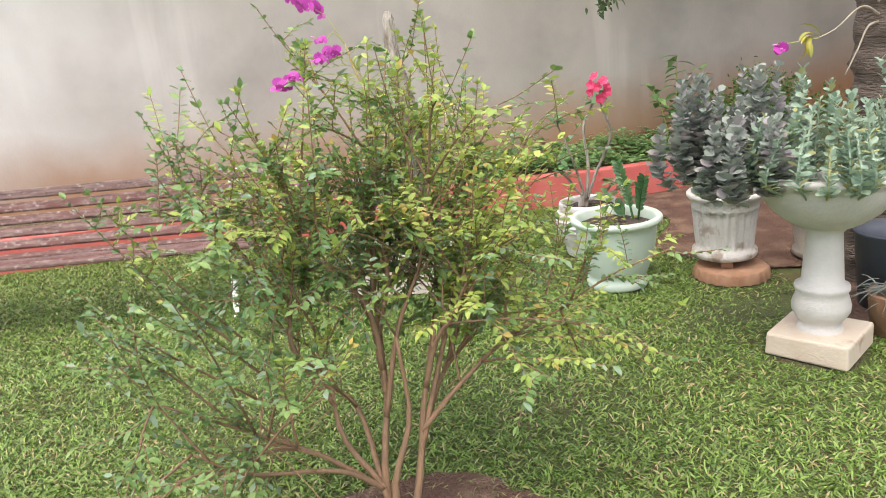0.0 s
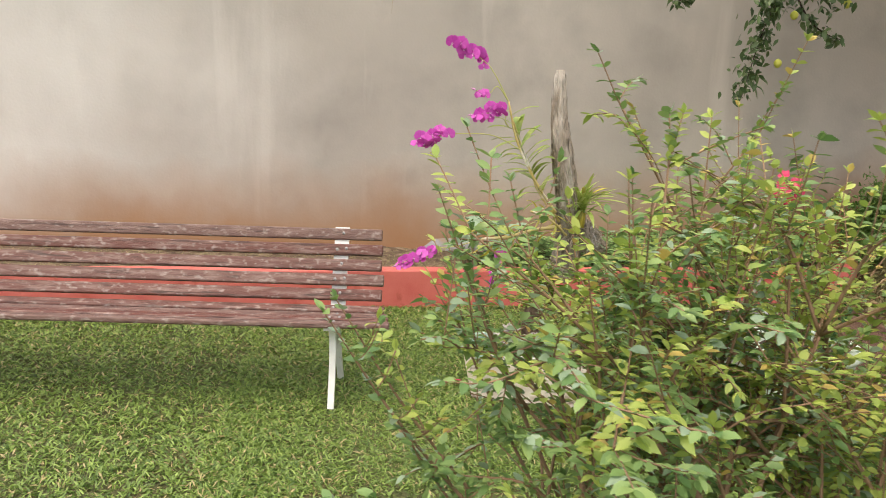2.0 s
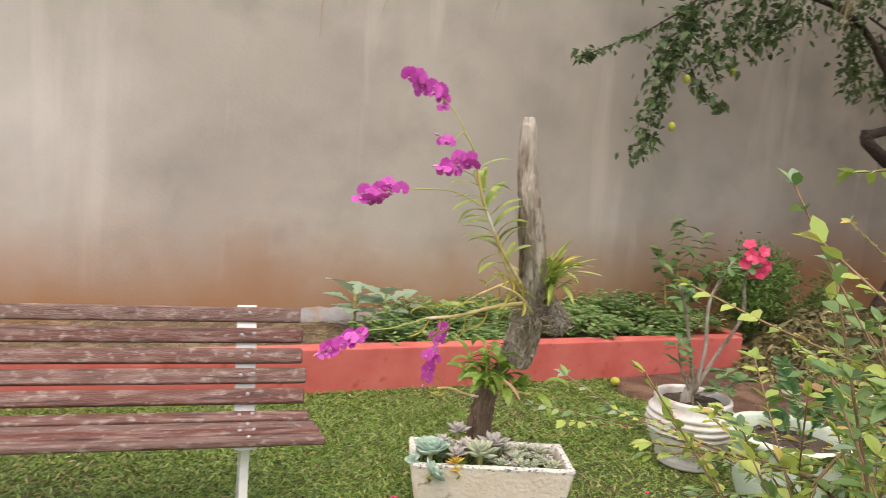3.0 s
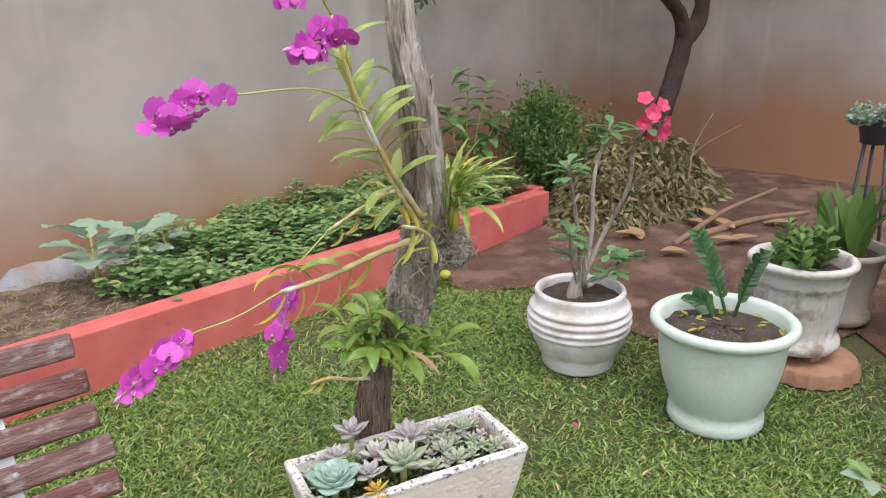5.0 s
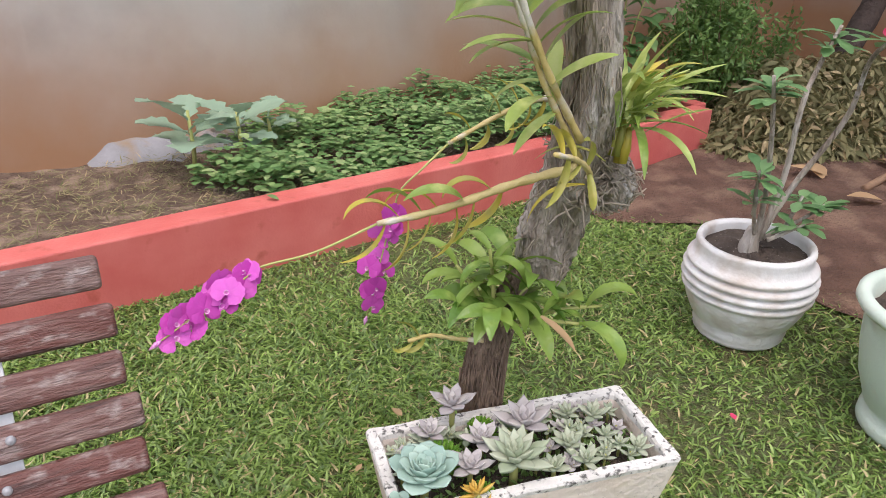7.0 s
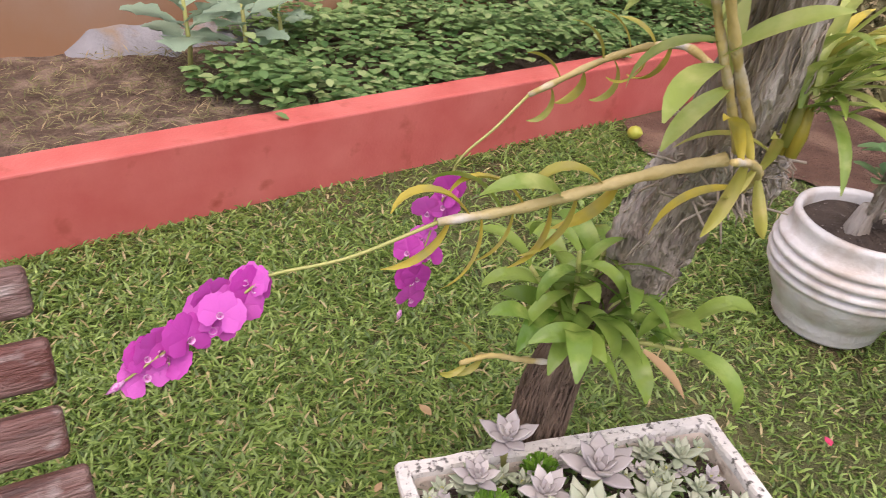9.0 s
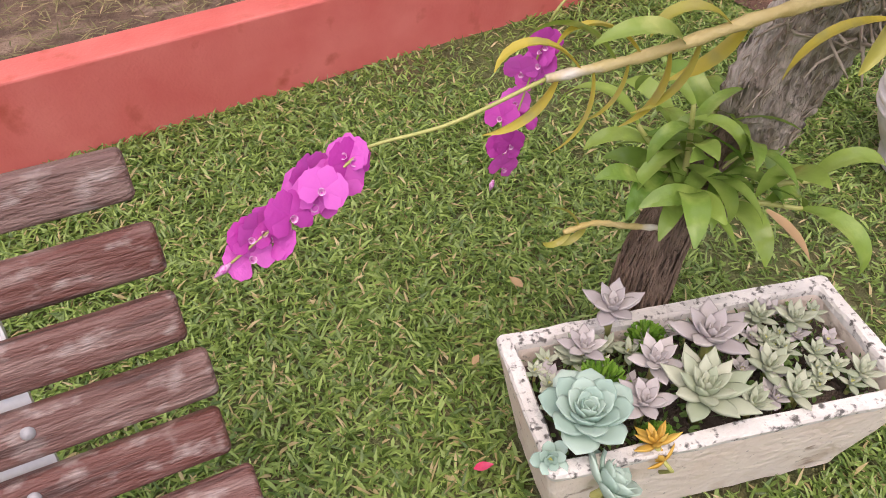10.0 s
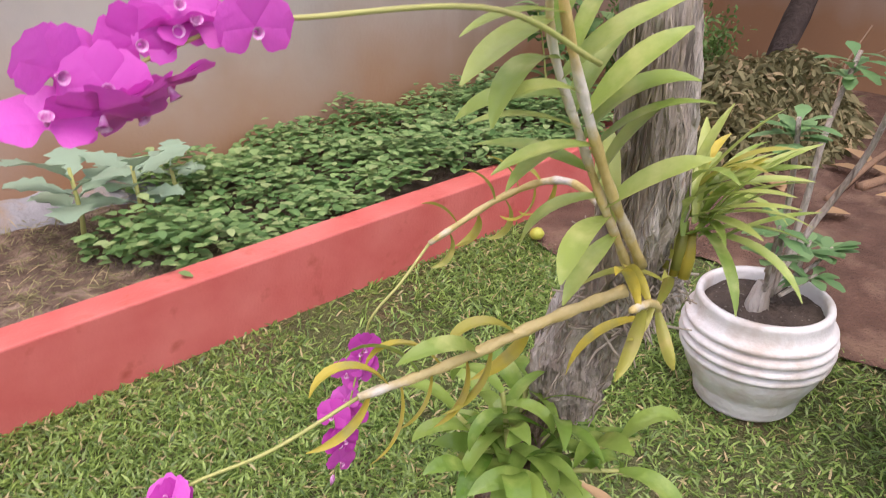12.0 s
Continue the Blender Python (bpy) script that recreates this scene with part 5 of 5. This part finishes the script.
tallw = thing("tall_weed", (3.15, 0.62, 0.19), "tall broad-leaved green weed against the garden wall", "plant")
for k, (dx, h) in enumerate(((0, 0.95), (0.14, 0.8), (-0.16, 0.7), (0.26, 0.6))):
    C = curve_pts([(3.15 + dx * 0.3, 0.62, 0.18), (3.15 + dx * 0.8, 0.63, 0.18 + h * 0.6), (3.15 + dx * 1.6, 0.6, 0.18 + h)], 14)
    put("stem", quads("stem", *tube(C, np.linspace(0.008, 0.004, 14), 6), M["stem"]), None, tallw)
    B = np.repeat(C[3:], 2, 0)
    D = rand_unit(len(B)) * [1, 1, 0.3] + [0, 0, 0.15]
    put("leaves", quads("leaves", *blades(B, D, np.tile([0, 0, 1.0], (len(B), 1)), g.uniform(0.11, 0.19, len(B)), 0.042, 0.35, 5, 0.2, 0.45), M["cover"]), None, tallw)


def bushy(name, c, rx, ry, rz, n, material, label, lo, hi, wd, seed):
    q = np.random.default_rng(seed)
    th = thing(name, (c[0], c[1], 0.02), label, "shrub")
    out, wood = [], []
    for s in range(26):
        d = unit(q.normal(size=3) * [1, 1, 0.8] + [0, 0, 0.8])
        e = np.array(c) + d * [rx, ry, rz] * q.uniform(0.65, 1.05)
        b = np.array([c[0], c[1], 0.02]) + q.normal(0, 0.05, 3) * [1, 1, 0]
        C = curve_pts([b, (b + e) / 2 + d * 0.06, e], 12)
        put("stem", quads("stem", *tube(C, np.linspace(0.009, 0.002, 12), 5), M["twig"]), None, th)
        m = n // 26
        i = q.uniform(4, 11, m)
        P = np.stack([np.interp(i, range(12), C[:, k]) for k in range(3)], 1)
        out.append(P + q.normal(0, 0.055, (m, 3)))
    B = np.concatenate(out)
    n = len(B)
    L = q.uniform(lo, hi, n)
    put("leaves", quads("leaves", *blades(B, rand_unit(n, 0.5, q), rand_unit(n, 1.5, q), L, L * wd, 0.2, 3, 0.2), material), None, th)


bushy("fine_shrub", (4.0, 0.42, 0.52), 0.60, 0.45, 0.52, 8400, M["fine"], "rounded fine-leaved green shrub by the garden wall", 0.03, 0.055, 0.22, 31)
# heap of cut branches
n = 8000
a, r = g.uniform(0, 6.28, n), np.sqrt(g.random(n))
hx, hy = 4.35 + 1.12 * r * np.cos(a), -0.12 + 0.60 * r * np.sin(a)
B = np.stack([hx, hy, 0.03 + (0.46 + 0.08 * np.sin(hx * 5) * np.sin(hy * 6)) * (1 - r ** 2.4) * g.uniform(0.45, 1.05, n)], 1)
D = rand_unit(n) * [1, 1, 0.7] - [0, 0, 0.35]
L = g.uniform(0.06, 0.12, n)
tagged(put("leaf_heap", quads("leaf_heap", *blades(B, D, rand_unit(n, 1.0), L, L * 0.16, 0.35, 3, 0.35), M["litter"])), "heap of wilted cut branches with drooping dry leaves", "leaf heap", kind="stuff")
for p, q, rr in (((3.45, -0.95, 0.035), (4.9, -1.05, 0.16), 0.022), ((3.75, -1.0, 0.04), (4.75, -1.35, 0.05), 0.028), ((4.3, -0.6, 0.25), (4.75, -0.55, 0.72), 0.008), ((4.6, -0.4, 0.3), (4.95, -0.7, 0.62), 0.007)):
    C = curve_pts([p, ((p[0] + q[0]) / 2, (p[1] + q[1]) / 2 + 0.05, (p[2] + q[2]) / 2 + 0.01), q], 12)
    tagged(put("cut_branch", quads("cut_branch", *tube(C, np.linspace(rr, rr * 0.6, 12), 7, 0.15), M["twig"])), "dry brown cut branch lying on the soil", "branch", "cut branches")
for k in range(9):
    p = (g.uniform(3.3, 4.4), g.uniform(-1.3, -0.7), 0.05)
    tagged(put("dry_leaf", one_leaf(M["deadleaf"], 0.22, 0.05, 0.1), pose(*p, 0, 0, g.uniform(0, 360))), "large curled brown dry leaf on the soil", "leaf", "dry leaves")

# ---- citrus tree ----
tree = thing("citrus_tree", (4.95, 0.02, 0), "dark crooked citrus tree with drooping leafy branches", "tree")
WOOD = [([(4.76, 0.02, -0.03), (4.80, 0.02, 0.36), (5.09, 0.02, 0.80), (5.28, 0.02, 1.18), (5.33, 0.02, 1.36)], 0.085, 0.08), ([(5.30, 0.02, 1.28), (5.18, 0.02, 1.48), (4.80, 0.02, 1.68), (4.42, 0.02, 1.88), (4.40, 0.03, 1.98)], 0.065, 0.045),
        ([(5.30, 0.02, 1.24), (5.55, 0.02, 1.40), (5.60, 0.02, 1.66), (5.36, 0.02, 1.96), (4.85, 0.03, 2.10)], 0.08, 0.05), ([(4.40, 0.02, 1.94), (4.85, 0.0, 2.06), (5.4, 0.0, 2.15), (5.72, 0.0, 2.35), (5.9, -0.02, 2.8), (5.85, -0.1, 3.3)], 0.04, 0.035),
        ([(4.8, 0.03, 2.06), (4.6, 0.1, 2.5), (4.2, 0.2, 2.9), (3.5, 0.3, 3.0), (2.8, 0.32, 2.8)], 0.04, 0.012), ([(4.6, 0.1, 2.5), (4.9, -0.2, 3.0), (5.0, -0.6, 3.4)], 0.035, 0.012), ([(5.7, 0, 2.35), (5.3, 0.3, 2.7), (4.8, 0.5, 3.0)], 0.03, 0.01)]
for i, (p, r0, r1) in enumerate(WOOD):
    C = curve_pts(p, 22)
    put("trunk" if i == 0 else "limb", quads("limb", *tube(C, np.linspace(r0, r1, 22), 10, 0.18, i), M["darkbark"]), None, tree)
out, wood = [], []
HANG = [((2.8, 0.32, 2.85), (2.62, 0.3, 2.45), (2.48, 0.29, 2.1), (2.36, 0.28, 1.60), 420, 0.10), ((2.8, 0.32, 2.85), (2.35, 0.3, 2.55), (1.95, 0.3, 2.36), (1.74, 0.3, 2.27), 120, 0.045), ((2.9, 0.32, 2.85), (2.7, 0.3, 2.65), (2.55, 0.3, 2.45), (2.5, 0.3, 2.3), 260, 0.14),
        ((3.3, 0.3, 2.95), (3.2, 0.3, 2.75), (3.05, 0.3, 2.5), (2.95, 0.3, 2.35), 300, 0.16), ((2.7, 0.3, 2.4), (2.85, 0.3, 2.2), (3.0, 0.3, 2.1), (3.15, 0.28, 2.05), 90, 0.05), ((3.7, 0.3, 3.0), (3.55, 0.28, 2.85), (3.5, 0.26, 2.7), (3.35, 0.25, 2.55), 260, 0.15),
        ((4.2, 0.2, 2.9), (4.3, 0.2, 2.7), (4.35, 0.2, 2.5), (4.4, 0.2, 2.3), 240, 0.13), ((4.6, 0.2, 2.8), (4.7, 0.2, 2.6), (4.75, 0.2, 2.45), (4.8, 0.2, 2.25), 240, 0.14), ((5.0, 0.2, 2.9), (5.3, 0.2, 2.75), (5.6, 0.2, 2.65), (5.9, 0.1, 2.55), 380, 0.2),
        ((5.8, 0.0, 2.6), (5.75, 0.05, 2.4), (5.7, 0.05, 2.2), (5.65, 0.05, 2.0), 70, 0.06)]
for p0, p1, p2, p3, n, sp in HANG:
    C = curve_pts([p0, p1, p2, p3], 20)
    wood.append(tube(C, np.linspace(0.009, 0.003, 20), 5))
    i = g.uniform(2, 19, n)
    P = np.stack([np.interp(i, range(20), C[:, k]) for k in range(3)], 1)
    out.append(P + g.normal(0, sp * 0.5, (n, 3)))
for k in range(150):
    c = np.array([g.uniform(2.3, 6.0), g.uniform(-1.9, 0.95), g.uniform(3.05, 4.2)])
    out.append(c + g.normal(0, 0.15, (85, 3)))
B = np.concatenate(out)
n = len(B)
L = g.uniform(0.04, 0.075, n)
for d in wood:
    put("twig", quads("twig", *d, M["darkbark"]), None, tree)
put("crown", quads("crown", *blades(B, rand_unit(n, -0.5, g), rand_unit(n, 1.2, g), L, L * 0.30, 0.25, 3, 0.2), M["citrus"]), None, tree, "dark green citrus leaves in drooping clusters")
Vl, Fl = lathe([(0.0005, -0.034), (0.012, -0.031), (0.024, -0.020), (0.031, 0.0), (0.026, 0.019), (0.014, 0.030), (0.004, 0.036), (0.0005, 0.037)], 18)
LIME = quads("fruit", Vl, Fl, M["lime"])
for p in ((2.62, 0.27, 1.86), (2.70, 0.26, 2.22), (3.12, 0.25, 2.32)):
    put("fruit", LIME, Matrix.Translation(p), tree)
tagged(put("lime", LIME, pose(2.0, -0.215, 0.045, 80, 0, 20)), "yellow-green fallen lime on the grass", "fruit")

# ---- palm: trunk and dry hanging straw ----
palm = thing("palm_tree", (2.88, -2.55, 0), "palm with ringed brown trunk and dry hanging fronds", "palm tree")
zz_ = np.linspace(-0.03, 3.9, 90)
rr = 0.155 + 0.018 * (np.arange(90) % 4 == 0) - 0.008 * (np.arange(90) % 4 == 2) - 0.006 * zz_
put("trunk", quads("trunk", *tube(np.stack([2.88 + 0.0 * zz_, -2.55 + 0 * zz_, zz_], 1), rr, 22, 0.14, 5), M["palm"]), None, palm)
out = []
for k in range(9):
    aim = [(-0.45, -1.25, 2.26), (-0.1, -1.2, 2.32), (0.4, -1.1, 2.42), (2.9, -0.5, 2.85), (3.4, -0.45, 2.75), (3.9, -0.5, 2.75), (4.4, -0.7, 2.9), (5.2, -2.6, 2.8), (3.2, -3.9, 2.9)][k]
    e = np.array(aim)
    C = curve_pts([(2.88, -2.55, 3.85), (np.array([2.88, -2.55, 4.2]) + e) / 2 + [0, 0, 0.35], e + [0, 0, 0.1]], 30)
    put("frond_rib", quads("frond_rib", *tube(C, np.linspace(0.018, 0.004, 30), 6), M["straw"]), None, palm)
    m = 150
    i = g.uniform(10, 29, m)
    P = np.stack([np.interp(i, range(30), C[:, j]) for j in range(3)], 1)
    D = g.normal(0, 0.16, (m, 3)) + [0, 0, -1] + 0.25 * unit(e - C[10])
    out.append(blades(P, D, rand_unit(m, 0.0, g), g.uniform(0.18, 0.42, m), 0.006, 0.0, 3, 0.3, 0.3))
put("straw", quads("straw", *join(out), M["straw"]), None, palm, "dry pale drooping leaflets")
# orchid on the palm, with one magenta bloom
po = thing("orchid", (2.76, -2.63, 1.25), "small orchid with bare roots and one magenta bloom on palm", "orchid", "orchids on the trunk")
for p in ([(2.78, -2.63, 1.45), (2.64, -2.68, 1.50), (2.50, -2.70, 1.41), (2.40, -2.70, 1.37)], [(2.78, -2.63, 1.42), (2.68, -2.68, 1.40), (2.62, -2.70, 1.30), (2.56, -2.70, 1.18)], [(2.78, -2.63, 1.5), (2.70, -2.66, 1.57), (2.58, -2.68, 1.62)]):
    put("root", quads("root", *tube(curve_pts(p, 18), np.linspace(0.007, 0.003, 18), 6), M["root"]), None, po)
for k in range(6):
    put("leaf", OLEAF[3 + k % 2], pose(2.42 - 0.02 * k, -2.70, 1.38, 0, -40 + 22 * k, 160 + 25 * k), po)
spray(po, [(2.40, -2.70, 1.37), (2.30, -2.71, 1.365), (2.22, -2.72, 1.36), (2.18, -2.72, 1.36)], 2, 0.034, 9, (-0.4, -0.9, 0.1))
# spiky tuft and dark tub by the palm
tub = thing("dark_tub", (2.72, -2.94, 0), "dark plastic tub with a thin spiky grey plant", "plant pot")
put("tub", quads("tub", *lathe([(0.001, 0.0), (0.15, 0.0), (0.19, 0.40), (0.20, 0.41), (0.185, 0.42), (0.17, 0.38), (0.001, 0.37)], 28), M["darkpot"]), pose(2.72, -2.94, 0), tub)
n = 60
a = g.uniform(0, 6.28, n)
B = np.tile([2.50, -3.22, 0.20], (n, 1)) + g.normal(0, 0.02, (n, 3))
D = np.stack([np.cos(a), np.sin(a), g.uniform(0.1, 1.1, n)], 1)
tuft = thing("spiky_tuft", (2.50, -3.22, 0), "tuft of thin pale spiky leaves in a small terracotta pot", "plant")
put("leaves", quads("leaves", *blades(B, D, np.tile([0, 0, 1.0], (n, 1)), g.uniform(0.14, 0.24, n), 0.005, 0.55, 5, 0.3, 0.3), M["grey"]), None, tuft)
put("pot", quads("pot", *lathe([(0.001, 0.0), (0.08, 0.0), (0.10, 0.19), (0.108, 0.2), (0.095, 0.2), (0.001, 0.18)], 24), M["terracotta"]), pose(2.50, -3.22, 0), tuft)

# ---- fallen bits on the lawn ----
for p, l, mm, w, rz in (((0.282, -1.171, 0.03), 0.045, "deadleaf", 0.012, 100), ((-0.09, -1.509, 0.028), 0.04, "rosepetal", 0.010, -20), ((0.05, -1.30, 0.03), 0.03, "deadleaf", 0.008, 30), ((1.1, -1.75, 0.03), 0.03, "rosepetal", 0.01, 60)):
    tagged(put("fallen_leaf", one_leaf(M[mm], l, w, 0.0), pose(*p, 0, 10, rz)), "single fallen leaf or petal lying on the grass", "leaf", "fallen leaves")

# ---- grass ----
def lawn_points(x0, x1, y0, y1, per, seed):
    q = np.random.default_rng(seed)
    n = int((x1 - x0) * (y1 - y0) * per)
    P = np.stack([q.uniform(x0, x1, n), q.uniform(y0, y1, n)], 1)
    x, y = P[:, 0], P[:, 1]
    edge = 2.25 + 0.16 * np.sin(y * 5) + np.where(y < -2.2, 0.35, 0) - 0.25 * np.maximum(0, 0.8 + y)
    keep = (x < edge + 0.05 + q.normal(0, 0.09, n)) & (y < -0.004)
    keep &= ((x - 0.13) / 0.47) ** 2 + ((y + 4.22) / 0.41) ** 2 > 1 + q.normal(0, 0.12, n)
    for cx, cy, r in ((1.613, -1.410, 0.15), (1.563, -2.085, 0.19), (2.235, -2.2, 0.23), (2.1, -3.285, 0.22)):
        keep &= (x - cx) ** 2 + (y - cy) ** 2 > r * r
    tx, ty = x - 0.294, y + 1.666
    c, s = math.cos(radians(-18.7)), math.sin(radians(-18.7))
    keep &= ~((abs(tx * c + ty * s) < 0.315) & (abs(-tx * s + ty * c) < 0.125))
    # worn patches
    wear = np.sin(x * 3.1 + 1.3 * np.sin(y * 2.3)) + np.sin(y * 3.7 + 1.9 * np.sin(x * 1.7)) + 2.3 * ((x > 0.75) & (y > -2.9))
    keep &= q.random(n) > np.clip(0.32 * (wear - 0.9), 0, 0.76)
    return P[keep], q


def grass(name, P, q, lmin, lmax, wd, label):
    n = len(P)
    a = q.uniform(0, 6.28, n)
    lean = q.uniform(0.18, 1.0, n)
    D = np.stack([np.cos(a), np.sin(a), lean], 1)
    B = np.concatenate([P, np.full((n, 1), -0.012)], 1)
    L = q.uniform(lmin, lmax, n)
    U = np.tile([0, 0, 1.0], (n, 1)) + q.normal(0, 0.4, (n, 3))
    D, S = unit(D), unit(np.cross(D, U))
    w = (wd * q.uniform(0.6, 1.2, n))[:, None]
    mid = B + D * (L * 0.55)[:, None]
    tipp = B + D * L[:, None] * [1, 1, 0.72]
    V = np.stack([B - S * w * 0.7, B + S * w * 0.7, mid + S * w, mid - S * w, tipp + S * w * 0.15, tipp - S * w * 0.15], 1).reshape(-1, 3)
    f = np.array([(0, 1, 2, 3), (3, 2, 4, 5)])
    F = (f[None] + (np.arange(n) * 6)[:, None, None]).reshape(-1, 4)
    tagged(put(name, quads(name, V, F, M["grass"])), label, "grass", kind="stuff")


P_, q_ = lawn_points(-1.3, 2.5, -2.6, 0.0, 14500, 41)
grass("lawn_grass", P_, q_, 0.024, 0.056, 0.0034, "short green lawn grass with broad blades")
P_, q_ = lawn_points(-5.0, 3.0, -6.2, -2.6, 8500, 42)
grass("lawn_grass", P_, q_, 0.022, 0.045, 0.0036, "short green lawn grass with broad blades")
P_, q_ = lawn_points(-5.5, -1.3, -2.6, 0.0, 6500, 43)
grass("lawn_grass", P_, q_, 0.022, 0.046, 0.0042, "short green lawn grass with broad blades")
